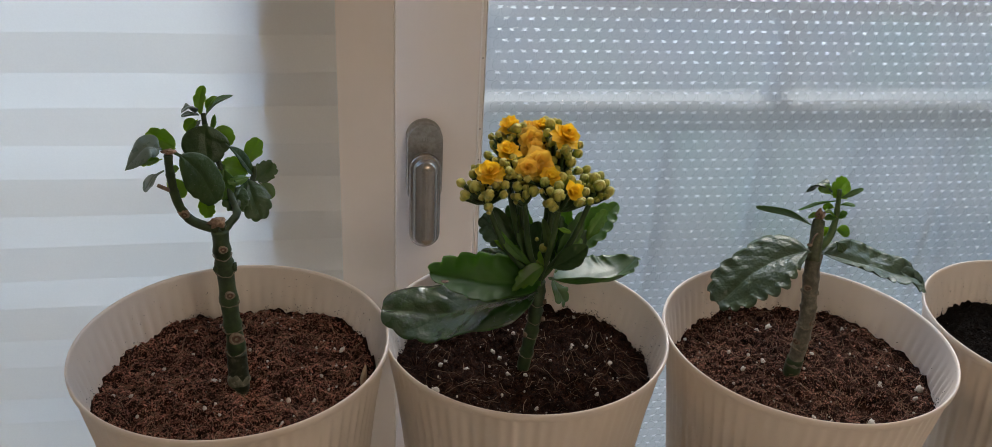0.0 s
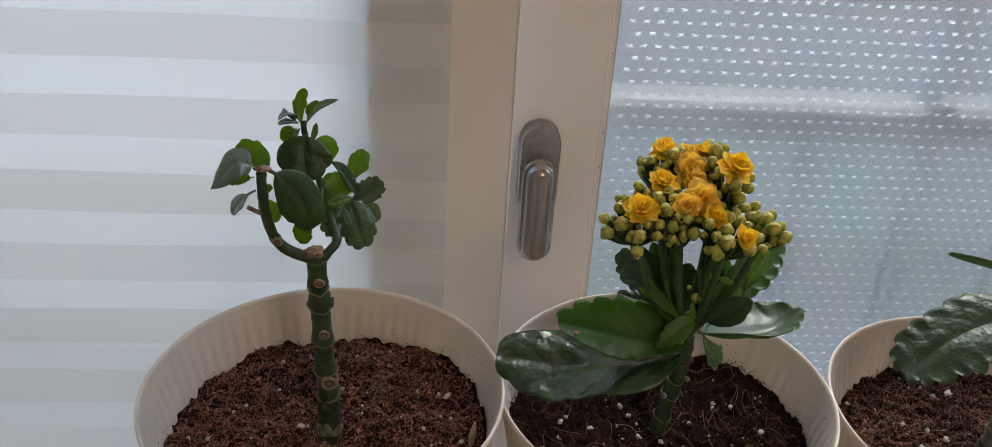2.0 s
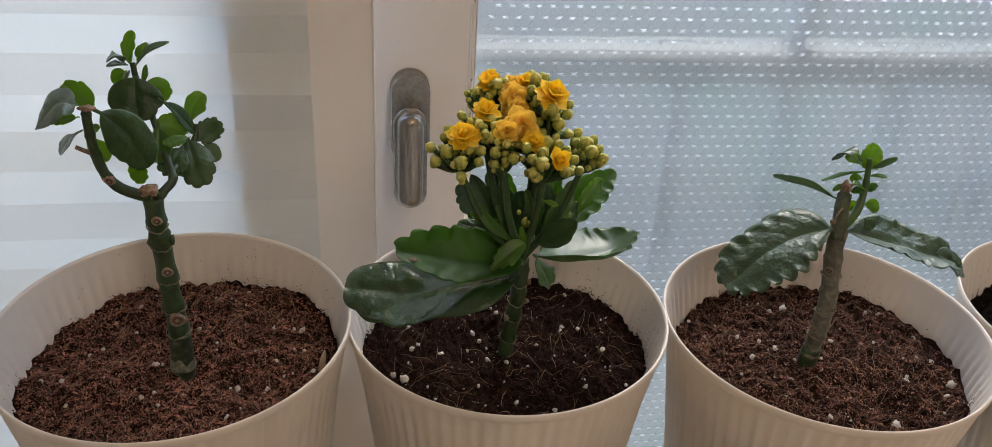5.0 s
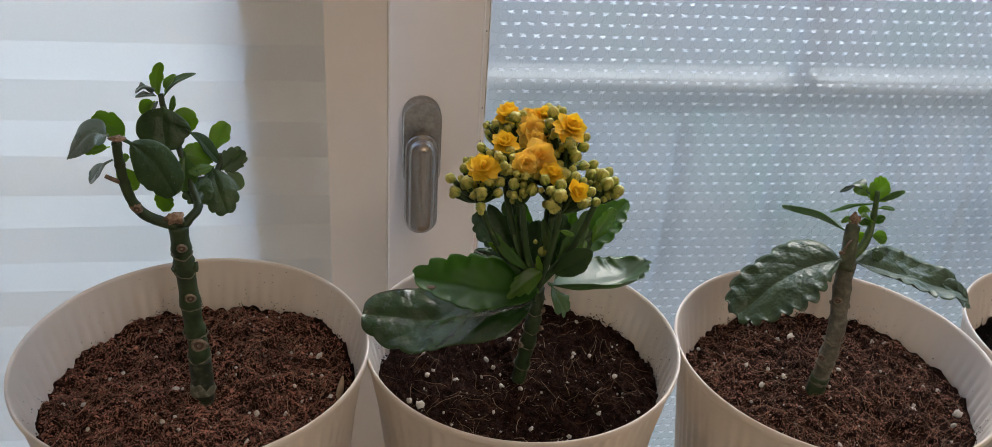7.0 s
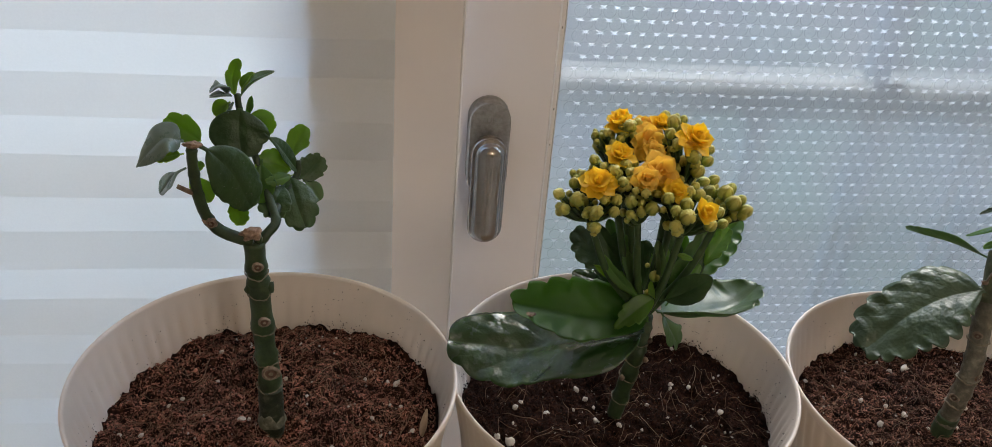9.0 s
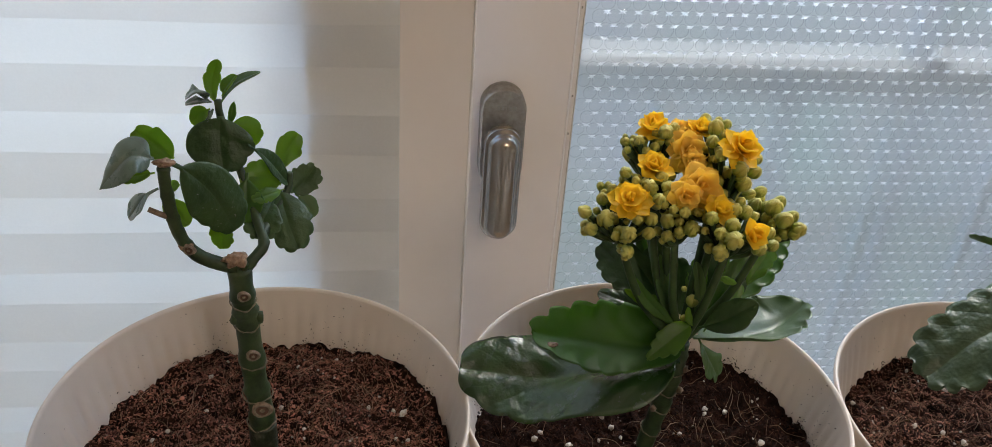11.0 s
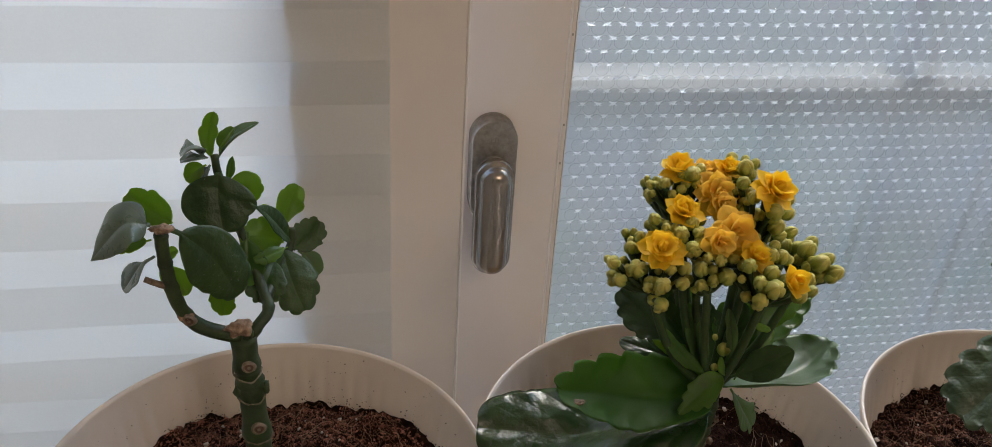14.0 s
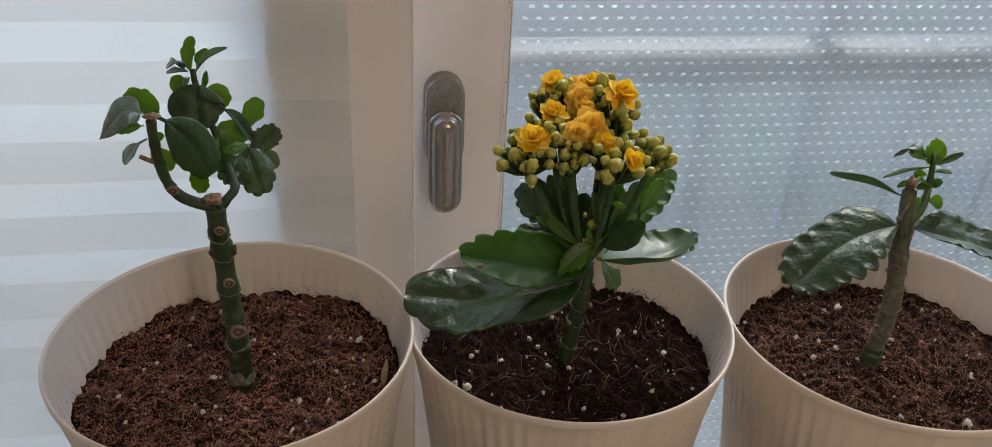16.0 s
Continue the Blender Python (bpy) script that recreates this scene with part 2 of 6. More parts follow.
MAT["petal_orange"] = petal_material("orange_petal", (0.98, 0.67, 0.10), (0.98, 0.78, 0.21))


def bud_material():
    m, n, l, p, _ = node_material("bud_olive")
    tc, sep, ramp = n.new("ShaderNodeTexCoord"), n.new("ShaderNodeSeparateXYZ"), n.new("ShaderNodeValToRGB")
    l.new(tc.outputs["Object"], sep.inputs[0])
    half, info = n.new("ShaderNodeMath"), n.new("ShaderNodeObjectInfo")
    half.operation = "MULTIPLY_ADD"
    half.inputs[1].default_value, half.inputs[2].default_value = 0.42, 0.42
    shift = n.new("ShaderNodeMath")
    shift.operation = "MULTIPLY_ADD"
    shift.inputs[1].default_value = 0.3
    l.new(sep.outputs["Z"], half.inputs[0])
    l.new(info.outputs["Random"], shift.inputs[0])
    l.new(half.outputs[0], shift.inputs[2])
    l.new(shift.outputs[0], ramp.inputs["Fac"])
    ramp.color_ramp.elements.new(0.55)
    for e, c in zip(ramp.color_ramp.elements, ((0.10, 0.19, 0.026), (0.30, 0.355, 0.058), (0.55, 0.505, 0.118))):
        e.color = (*c, 1)
    l.new(ramp.outputs["Color"], p.inputs["Base Color"])
    p.inputs["Roughness"].default_value = 0.45
    _, f2 = noise_ramp(n, l, 9, ((0, (0, 0, 0)), (1, (1, 1, 1))))
    add_bump(n, l, p, f2, 0.3, 0.05)
    return m


MAT["bud"] = bud_material()


def film_material(name, clear, milky, gloss, tint=(0.95, 0.97, 0.98), blur=0.0):
    """Clear plastic film: mostly see-through, partly milky, slightly glossy."""
    m, n, l, p, out = node_material(name)
    n.remove(p)
    a, b, c = n.new("ShaderNodeBsdfTransparent"), n.new("ShaderNodeBsdfTranslucent"), n.new("ShaderNodeBsdfGlossy")
    a.inputs["Color"].default_value = (*tint, 1)
    b.inputs["Color"].default_value = (0.95, 0.97, 1.0, 1)
    c.inputs["Roughness"].default_value = 0.12
    one, two = n.new("ShaderNodeMixShader"), n.new("ShaderNodeMixShader")
    one.inputs[0].default_value = milky / (clear + milky)
    two.inputs[0].default_value = gloss
    see = a
    if blur:
        d, see = n.new("ShaderNodeBsdfRefraction"), n.new("ShaderNodeMixShader")
        d.inputs["Color"].default_value = (*tint, 1)
        d.inputs["IOR"].default_value, d.inputs["Roughness"].default_value = 1.18, 0.42
        see.inputs[0].default_value = blur
        l.new(a.outputs[0], see.inputs[1])
        l.new(d.outputs[0], see.inputs[2])
    l.new(see.outputs[0], one.inputs[1])
    l.new(b.outputs[0], one.inputs[2])
    l.new(one.outputs[0], two.inputs[1])
    l.new(c.outputs[0], two.inputs[2])
    l.new(two.outputs[0], out.inputs["Surface"])
    return m


MAT["film"] = film_material("bubble_film", 0.92, 0.06, 0.03, (0.92, 0.965, 1.0), blur=0.55)
MAT["dome"] = film_material("bubble_dome", 0.97, 0.012, 0.03, (0.975, 0.985, 0.99))
MAT["weld"] = film_material("bubble_weld", 0.86, 0.14, 0.07)
# Milky white; on the puckers it replaces the sky's refracted sparkle.
MAT["crease"] = film_material("film_crease", 0.15, 0.85, 0.07)
MAT["glass"] = film_material("clear_glass", 0.97, 0.005, 0.05, (0.97, 0.99, 0.98))


def blind_material():
    m = surface("pleated_fabric", ((0.3, (0.80, 0.80, 0.80)), (0.7, (0.84, 0.84, 0.84))), 700, 0.8, bump=0.15, bump_scale=2500, distance=0.0002)
    return with_translucent(m, (0.83, 0.95, 1.0), 0.33)


MAT["blind"] = blind_material()


def glow(name, colour, strength):
    m, n, l, p, out = node_material(name)
    n.remove(p)
    e = n.new("ShaderNodeEmission")
    e.inputs["Color"].default_value, e.inputs["Strength"].default_value = (*colour, 1), strength
    l.new(e.outputs[0], out.inputs["Surface"])
    return m


MAT["bulb"] = glow("warm_glow", (1.0, 0.84, 0.70), 13.0)


# Self-lit plane: the distance's daylight is put in as emission.
def glow_backdrop():
    m, n, l, p, out = node_material("far_glow")
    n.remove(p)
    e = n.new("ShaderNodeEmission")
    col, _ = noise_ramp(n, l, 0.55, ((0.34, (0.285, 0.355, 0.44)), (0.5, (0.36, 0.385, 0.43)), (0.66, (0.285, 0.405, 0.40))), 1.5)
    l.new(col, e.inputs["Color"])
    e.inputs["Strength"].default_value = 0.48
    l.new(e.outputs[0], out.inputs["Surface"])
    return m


MAT["haze"] = glow_backdrop()
MAT["ground"] = surface("far_ground", ((0.3, (0.30, 0.30, 0.30)), (0.7, (0.38, 0.38, 0.38))), 0.6, 0.9)

# ---- mesh helpers ----


def stands(ob):
    """Where an object stands in the world, from its own pose and its parents'."""
    m = ob.matrix_basis
    return stands(ob.parent) @ ob.matrix_parent_inverse @ m if ob.parent else m.copy()


def put_under(ob, parent):
    """Makes ob a part of parent and leaves it where it is."""
    ob.parent = parent
    ob.matrix_parent_inverse = stands(parent).inverted()


def mesh_object(name, verts, faces, mats, parent=None, label="", smooth=True, slots=None, uvs=None):
    me = bpy.data.meshes.new(name)
    me.from_pydata([tuple(v) for v in verts], [], [tuple(f) for f in faces])
    for m in mats if isinstance(mats, (list, tuple)) else (mats,):
        me.materials.append(MAT[m])
    if slots is not None:
        me.polygons.foreach_set("material_index", np.asarray(slots, dtype=np.int32))
    if uvs is not None:
        layer = me.uv_layers.new(name="leaf")
        idx = np.empty(len(me.loops), dtype=np.int32)
        me.loops.foreach_get("vertex_index", idx)
        layer.data.foreach_set("uv", np.asarray(uvs, dtype=np.float32)[idx].ravel())
    me.polygons.foreach_set("use_smooth", np.full(len(me.polygons), smooth))
    me.update()
    ob = new(name, me)
    if parent is not None:
        put_under(ob, parent)
    if label:
        ob["label"] = label
    return ob


def part(name, bm, mat, parent=None, label="", smooth=False):
    me = bpy.data.meshes.new(name)
    bm.normal_update()
    bm.to_mesh(me)
    bm.free()
    me.materials.append(MAT[mat])
    me.polygons.foreach_set("use_smooth", np.full(len(me.polygons), smooth))
    ob = new(name, me)
    if parent is not None:
        put_under(ob, parent)
    if label:
        ob["label"] = label
    return ob


def box(x0, x1, y0, y1, z0, z1, bevel=0.0, seg=2):
    bm = bmesh.new()
    bmesh.ops.create_cube(bm, size=1)
    for v in bm.verts:
        v.co = Vector(((x0 + x1) / 2 + v.co.x * (x1 - x0), (y0 + y1) / 2 + v.co.y * (y1 - y0), (z0 + z1) / 2 + v.co.z * (z1 - z0)))
    if bevel:
        bmesh.ops.bevel(bm, geom=bm.edges[:], offset=bevel, segments=seg, affect="EDGES", profile=0.6)
    return bm


def empty(name, place=(0, 0, 0)):
    ob = new(name)
    ob.location = place
    ob.empty_display_size = 0.02
    return ob


def spline(pts, n):
    """n + 1 points along a Catmull-Rom curve through pts."""
    p = [np.array(q, float) for q in pts]
    p = [2 * p[0] - p[1]] + p + [2 * p[-1] - p[-2]]
    out, segs = [], len(p) - 3
    for i in range(n + 1):
        s = min(i / n * segs, segs - 1e-9)
        k, f = int(s), s - int(s)
        a, b, c, d = p[k:k + 4]
        out.append(0.5 * (2 * b + (c - a) * f + (2 * a - 5 * b + 4 * c - d) * f * f + (3 * b - a - 3 * c + d) * f ** 3))
    return np.array(out)


def tube_data(path, radii, sides=10, bump=0.0, seed=0):
    path = np.asarray(path, float)
    tan = np.gradient(path, axis=0)
    tan /= np.linalg.norm(tan, axis=1)[:, None] + 1e-12
    ref = np.array([0.0, -1.0, 0.15]) if abs(tan[0][1]) < 0.8 else np.array([1.0, 0, 0])
    rng = np.random.RandomState(seed)
    verts, faces = [], []
    for i, (c, t) in enumerate(zip(path, tan)):
        a = np.cross(t, ref)
        a /= np.linalg.norm(a) + 1e-12
        b = np.cross(a, t)
        for k in range(sides):
            th = 2 * math.pi * k / sides
            r = radii[i] * (1 + bump * rng.uniform(-1, 1))
            verts.append(c + r * (math.cos(th) * a + math.sin(th) * b))
    n = len(path)
    for i in range(n - 1):
        for k in range(sides):
            k2 = (k + 1) % sides
            faces.append((i * sides + k, i * sides + k2, (i + 1) * sides + k2, (i + 1) * sides + k))
    faces.append(tuple(range(sides))[::-1])
    faces.append(tuple((n - 1) * sides + k for k in range(sides)))
    return verts, faces


def tube(name, pts, r0, r1, mat, parent, n=14, sides=10, label="", rings=(), bump=0.0, flare=0.0):
    """A tapered stalk through pts; rings: where along it (0 to 1) the joints swell."""
    path = spline(pts, n)
    rad = []
    for i in range(n + 1):
        s = i / n
        r = r0 + (r1 - r0) * s
        for g in rings:
            r *= 1 + 0.13 * math.exp(-((s - g) / 0.014) ** 2) - 0.06 * math.exp(-((s - g - 0.055) / 0.035) ** 2)
        r *= 1 + flare * math.exp(-(s / 0.05) ** 2)
        rad.append(r)
    v, f = tube_data(path, rad, sides, bump)
    return mesh_object(name, v, f, mat, parent, label)


def unit(v):
    v = np.asarray(v, float)
    return v / (np.linalg.norm(v) + 1e-12)


LEAF_U, LEAF_V = 64, 18


def leaf(parent, spine, width, up, mat="leaf", tip_up=None, cup=0.15, scallops=5, depth=0.17, petiole=0.12, fat=0.0007, shape=1.2, wave=0.05, label="", blunt=0.44, start=0.34, pucker=0.05, quilt=0.02, ripple=0.015, sharp=0.0, full=0.8, teeth=(1.0, 1.0)):
    """A fleshy leaf along its spine. up, tip_up: the way its upper face looks at the base and at the tip; cup: how far its edges rise;
    scallops, depth, start, sharp: the teeth of its margin, round or pointing forward; pucker: how they rise and fall; quilt: the bulges
    between the side veins; ripple: broad unevenness; full: how soon it widens;
    teeth: the share of them on either edge."""
    pts = spline(spine, LEAF_U * 4)
    run = np.concatenate(([0], np.cumsum(np.linalg.norm(np.diff(pts, axis=0), axis=1))))
    length = run[-1]
    rg = random.Random(int(abs(pts[0][0] * 7919 + pts[-1][0] * 104729 + pts[-1][2] * 1299709) * 1000) % 99991)

    def half(u):
        q = np.clip((u - petiole) / (1 - petiole), 0, 1)
        w = width / 2 * np.maximum(0.0, np.sin(math.pi * q ** shape)) ** np.where(q ** shape < 0.5, full, blunt)
        return np.maximum(w, width * 0.045 * (1 - u) + width * 0.006)

    # even steps along the margin
    fine = np.linspace(0, 1, 600)
    edge = np.concatenate(([0], np.cumsum(np.hypot(np.diff(fine) * length, np.diff(half(fine))))))
    p = np.linspace(0, 1, LEAF_U + 1)
    us = np.interp(p, edge / edge[-1], fine)
    c = np.stack([np.interp(us * length, run, pts[:, k]) for k in range(3)], 1)
    t = np.gradient(c, us * length + np.arange(LEAF_U + 1) * 1e-9, axis=0)
    t /= np.linalg.norm(t, axis=1)[:, None]
    a = unit(up)
    b = unit(tip_up) if tip_up is not None else a
    ups = a[None] * (1 - us[:, None]) + b[None] * us[:, None]
    s = np.cross(t, ups)
    s /= np.linalg.norm(s, axis=1)[:, None]
    nrm = np.cross(s, t)
    w = half(us)
    dw = half(np.minimum(1, us + 0.002)) - half(np.maximum(0, us - 0.002))
    norm = np.hypot(0.004 * length, dw) + 1e-9
    out_t, out_s = -dw / norm, 0.004 * length / norm
    lift, turn = {}, {}
    for side in (-1, 1):
        n = max(1, scallops)
        cuts = [start + (1 - start) * (k + (rg.uniform(-0.22, 0.22) if 0 < k < n else 0)) / n for k in range(n + 1)]
        amps = np.array([rg.uniform(0.65, 1.2) for _ in range(n)])
        g = np.clip(np.searchsorted(cuts, p, "right") - 1, 0, n - 1)
        f = np.clip((p - np.array(cuts)[g]) / np.diff(cuts)[g], 0, 1)
        grow = np.clip((p - start) / 0.10, 0, 1)
        tooth = (1 - sharp) * np.sin(math.pi * f) ** 0.55 + sharp * np.where(f < 0.78, f / 0.78, (1 - f) / 0.22)
        lift[side] = teeth[side > 0] * depth * 0.5 * width * amps[g] * (1.5 * tooth - 0.75) * grow
        turn[side] = pucker * width * (0.5 - np.sin(math.pi * f)) * amps[g] * grow
    ph = [rg.uniform(0, 6.28) for _ in range(5)]
    v = np.linspace(-1, 1, LEAF_V + 1)[None]
    av, right = np.abs(v), v >= 0
    u = us[:, None]
    lf = np.where(right, lift[1][:, None], lift[-1][:, None])
    tn = np.where(right, turn[1][:, None], turn[-1][:, None])
    uneven = 0.07 * np.sin(5.1 * u + ph[4] + 2.0 * right) + 0.04 * np.sin(9.7 * u + ph[3] + 4.0 * right)
    e, ww = av ** 3, w[:, None] * (1 + uneven * np.minimum(1, av * 1.5))
    veins = 0.5 - 0.5 * np.sin(44 * (u - 0.275 * av))
    rise = cup * ww * av ** 1.8 - 0.09 * ww * np.exp(-(v / 0.16) ** 2) + tn * e
    rise = rise + wave * ww * av ** 2 * np.sin(9 * u + 2.4 * v + ph[0]) + quilt * ww * (veins ** 0.7 - 0.5) * (4 * av * (1 - 0.8 * av)) ** 0.7 * np.clip(4 * (1 - u), 0, 1)
    rise = rise + ripple * ww * (np.sin(11 * u + 3 * v + ph[1]) + np.sin(7 * u - 4.5 * v + ph[2]) + 0.6 * np.sin(17 * u + 6 * v + ph[3]))
    thick = fat * (1 - 0.86 * av ** 3) * (0.5 + 0.5 * np.sin(math.pi * np.minimum(1, u * 1.05)))
    flat = c[:, None] + t[:, None] * (out_t[:, None] * lf * e)[..., None] + s[:, None] * (v * ww + np.sign(v) * out_s[:, None] * lf * e)[..., None]
    verts = np.concatenate([(flat + nrm[:, None] * (rise + layer * thick)[..., None]).reshape(-1, 3) for layer in (1, -1)])
    uv = np.stack(np.broadcast_arrays(u, (v + 1) / 2), -1).reshape(-1, 2)
    faces, row = [], LEAF_V + 1
    off = (LEAF_U + 1) * row
    for i in range(LEAF_U):
        for k in range(LEAF_V):
            q = (i * row + k, i * row + k + 1, (i + 1) * row + k + 1, (i + 1) * row + k)
            faces += [q, tuple(off + j for j in q[::-1])]
        for k in (0, LEAF_V):
            q = (i * row + k, (i + 1) * row + k, off + (i + 1) * row + k, off + i * row + k)
            faces.append(q if k == 0 else q[::-1])
    for i in (0, LEAF_U):
        for k in range(LEAF_V):
            q = (i * row + k + 1, i * row + k, off + i * row + k, off + i * row + k + 1)
            faces.append(q if i == 0 else q[::-1])
    return mesh_object("leaf", verts, faces, mat, parent, label, uvs=np.concatenate((uv, uv)))


def blob(name, place, r, mat, parent, squash=(1, 1, 1), seed=0, rough=0.25, detail=2, label=""):
    bm = bmesh.new()
    bmesh.ops.create_icosphere(bm, subdivisions=detail, radius=1)
    off = Vector((seed * 3.1, seed * 1.7, seed * 0.9))
    for v in bm.verts:
        k = 1 + rough * noise.noise(v.co * 1.6 + off)
        v.co = Vector((v.co.x * squash[0], v.co.y * squash[1], v.co.z * squash[2])) * (k * r)
    ob = part(name, bm, mat, parent, label, True)
    ob.location = place
    return ob

# ---- the room ----
FLOOR, CEIL, BACK, LEFT, RIGHT = -0.78, 1.75, -3.2, -1.9, 2.1
WALL1 = 0.90


def structure(name, bm, mat, label, category, smooth=False):
    return tagged(part(name, bm, mat, None, "", smooth), label, category, kind="structure")


structure("floor", box(LEFT - 0.2, RIGHT + 0.2, BACK - 0.2, WALL1, FLOOR - 0.15, FLOOR), "floor", "brown wooden floor of the room", "floor")
structure("ceiling", box(LEFT - 0.2, RIGHT + 0.2, BACK - 0.2, WALL1, CEIL, CEIL + 0.15), "wall", "plain white painted ceiling of the room", "ceiling")
structure("wall_south", box(LEFT - 0.2, RIGHT + 0.2, BACK - 0.2, BACK, FLOOR, CEIL), "wall", "plain warm white painted room wall", "wall")
structure("wall_west", box(LEFT - 0.2, LEFT, BACK, WALL1, FLOOR, CEIL), "wall", "plain warm white painted room wall", "wall")
structure("wall_east", box(RIGHT, RIGHT + 0.2, BACK, WALL1, FLOOR, CEIL), "wall", "plain warm white painted room wall", "wall")
WIN_L, WIN_R, WIN_B, WIN_T = -1.00, 1.20, -0.45, 1.45
wall_n = tagged(empty("wall_north"), "plain warm white painted wall round the window", "wall", kind="structure")
part("wall_below", box(LEFT, RIGHT, 0.66, WALL1, FLOOR, WIN_B), "wall", wall_n)
part("wall_above", box(LEFT, RIGHT, 0.66, WALL1, WIN_T, CEIL), "wall", wall_n)
part("wall_beside", box(LEFT, WIN_L, 0.66, WALL1, WIN_B, WIN_T), "wall", wall_n)
part("wall_beside", box(WIN_R, RIGHT, 0.66, WALL1, WIN_B, WIN_T), "wall", wall_n)

# the casement behind the blind stands proud of the fixed frame
SH = 0.0356
w1 = tagged(empty("window_1"), "white plastic casement standing proud, covered by the blind", "window", kind="structure")
part("stile", box(-0.063, SH - 0.0006, 0.655, 0.700, WIN_B, WIN_T, 0.0005, 1), "pvc", w1, smooth=False)
part("stile", box(WIN_L, WIN_L + 0.08, 0.655, 0.700, WIN_B, WIN_T, 0.002, 3), "pvc", w1)
part("rail", box(WIN_L + 0.08, -0.063, 0.657, 0.700, WIN_B, WIN_B + 0.09, 0.002, 3), "pvc", w1)
part("rail", box(WIN_L + 0.08, -0.063, 0.657, 0.700, WIN_T - 0.09, WIN_T, 0.002, 3), "pvc", w1)
part("lit_edge", box(SH - 0.0006, SH + 0.0009, 0.6543, 0.690, WIN_B, WIN_T, 0.0004, 2), "lip", w1, "thin whiter strip painting a lit casement edge", True)
pane = part("pane", box(WIN_L + 0.07, -0.060, 0.680, 0.684, WIN_B + 0.08, WIN_T - 0.08), "glass", w1)
pane.visible_shadow = False

# the casement that carries the handle
BEAD, EDGE = 0.1105, 0.1158
w2 = tagged(empty("window_2"), "white plastic casement with a clear pane", "window", kind="structure")
part("stile", box(SH - 0.02, BEAD, 0.725, 0.795, WIN_B, WIN_T, 0.0004, 1), "pvc", w2)
part("stile", box(WIN_R - 0.09, WIN_R, 0.725, 0.795, WIN_B, WIN_T, 0.002, 2), "pvc", w2)
part("rail", box(BEAD, WIN_R - 0.09, 0.726, 0.795, WIN_B, WIN_B + 0.09, 0.002, 2), "pvc", w2)
part("rail", box(BEAD, WIN_R - 0.09, 0.726, 0.795, WIN_T - 0.09, WIN_T, 0.002, 2), "pvc", w2)
part("glazing_bead", box(BEAD + 0.0014, EDGE - 0.0012, 0.7246, 0.745, WIN_B + 0.09, WIN_T - 0.09, 0.0006, 2), "pvc", w2, "thin white glazing bead", True)
part("gasket", box(EDGE - 0.0012, EDGE, 0.7252, 0.742, WIN_B + 0.09, WIN_T - 0.09, 0.0004, 1), "gasket", w2, "thin grey rubber gasket")
pane = part("pane", box(EDGE - 0.004, WIN_R - 0.087, 0.742, 0.746, WIN_B + 0.087, WIN_T - 0.087), "glass", w2)
pane.visible_shadow = False
part("lit_bead_edge", box(BEAD, BEAD + 0.0014, 0.7243, 0.745, WIN_B + 0.09, WIN_T - 0.09, 0.0006, 2), "lip", w2, "thin whiter strip painting a lit casement edge", True)
rng = random.Random(5)
for zz in (0.168, 0.231, 0.139):
    s = part("scratch", box(BEAD + rng.uniform(0.0018, 0.002), BEAD + rng.uniform(0.0026, 0.003), 0.7240, 0.7248, zz, zz + rng.uniform(0.0006, 0.0014)), "groove", w2, "small dark nick")

# ---- pleated blind ----


def pleated_blind():
    ob = tagged(empty("pleated_blind", (-0.48, 0.641, 0.62)), "white translucent pleated blind hanging closed before the window", "blind")
    x0, x1, nx = -0.98, -0.0076, 60
    pitch = 0.0560
    rows, z = [], 0.2694 + 0.0560 * 19
    while z > -0.40:
        rows.append((z, 0.6546))
        rows.append((z - 0.0277, 0.6497))
        z -= pitch
    xs = [x0 + (x1 - x0) * j / nx for j in range(nx + 1)]
    folds = [[(x, yy, zz + 0.0006 * math.sin(x * 9 + i * 1.3) + 0.0004 * math.sin(x * 31 + i)) for x in xs] for i, (zz, yy) in enumerate(rows)]
    for i in range(0, len(folds) - 1, 2):
        bands = folds[i:i + 3]
        faces = [(k * (nx + 1) + nx + 1 + j, k * (nx + 1) + nx + 2 + j, k * (nx + 1) + j + 1, k * (nx + 1) + j) for k in range(len(bands) - 1) for j in range(nx)]
        mesh_object("pleat", [v for f in bands for v in f], faces, "blind", ob, smooth=False)
    part("head_rail", box(x0, x1, 0.634, 0.6545, 1.36, 1.385, 0.002), "pvc", ob)
    part("bottom_rail", box(x0, x1, 0.641, 0.654, rows[-1][0] - 0.012, rows[-1][0], 0.002), "pvc", ob)


pleated_blind()

# ---- window handle ----


def stadium(cx, cz, w, z0, z1, n=14):
    """Outline of a flat bar with round ends, in x and z, about its middle line."""
    r = w / 2
    out = [(cx + r * math.cos(a), z1 - r + r * math.sin(a)) for a in np.linspace(0, math.pi, n)]
    out += [(cx + r * math.cos(a), z0 + r + r * math.sin(a)) for a in np.linspace(math.pi, 2 * math.pi, n)]
    return out


def stadium_solid(name, cx, w, z0, z1, layers, mat, parent, label=""):
    """Stacked outlines: layers are (y, inset) from the back to the front."""
    verts, faces = [], []
    rings = []
    for y, inset in layers:
        ring = stadium(cx, 0, w - 2 * inset, z0 + inset, z1 - inset)
        rings.append(len(verts))
        verts += [(x, y, z) for x, z in ring]
    n = len(ring)
    for a, b in zip(rings, rings[1:]):
        for k in range(n):
            k2 = (k + 1) % n
            faces.append((a + k, b + k, b + k2, a + k2)[::-1])
    faces.append(tuple(rings[-1] + k for k in range(n))[::-1])
    faces.append(tuple(rings[0] + k for k in range(n)))
    return mesh_object(name, verts, faces, mat, parent, label, smooth=False)


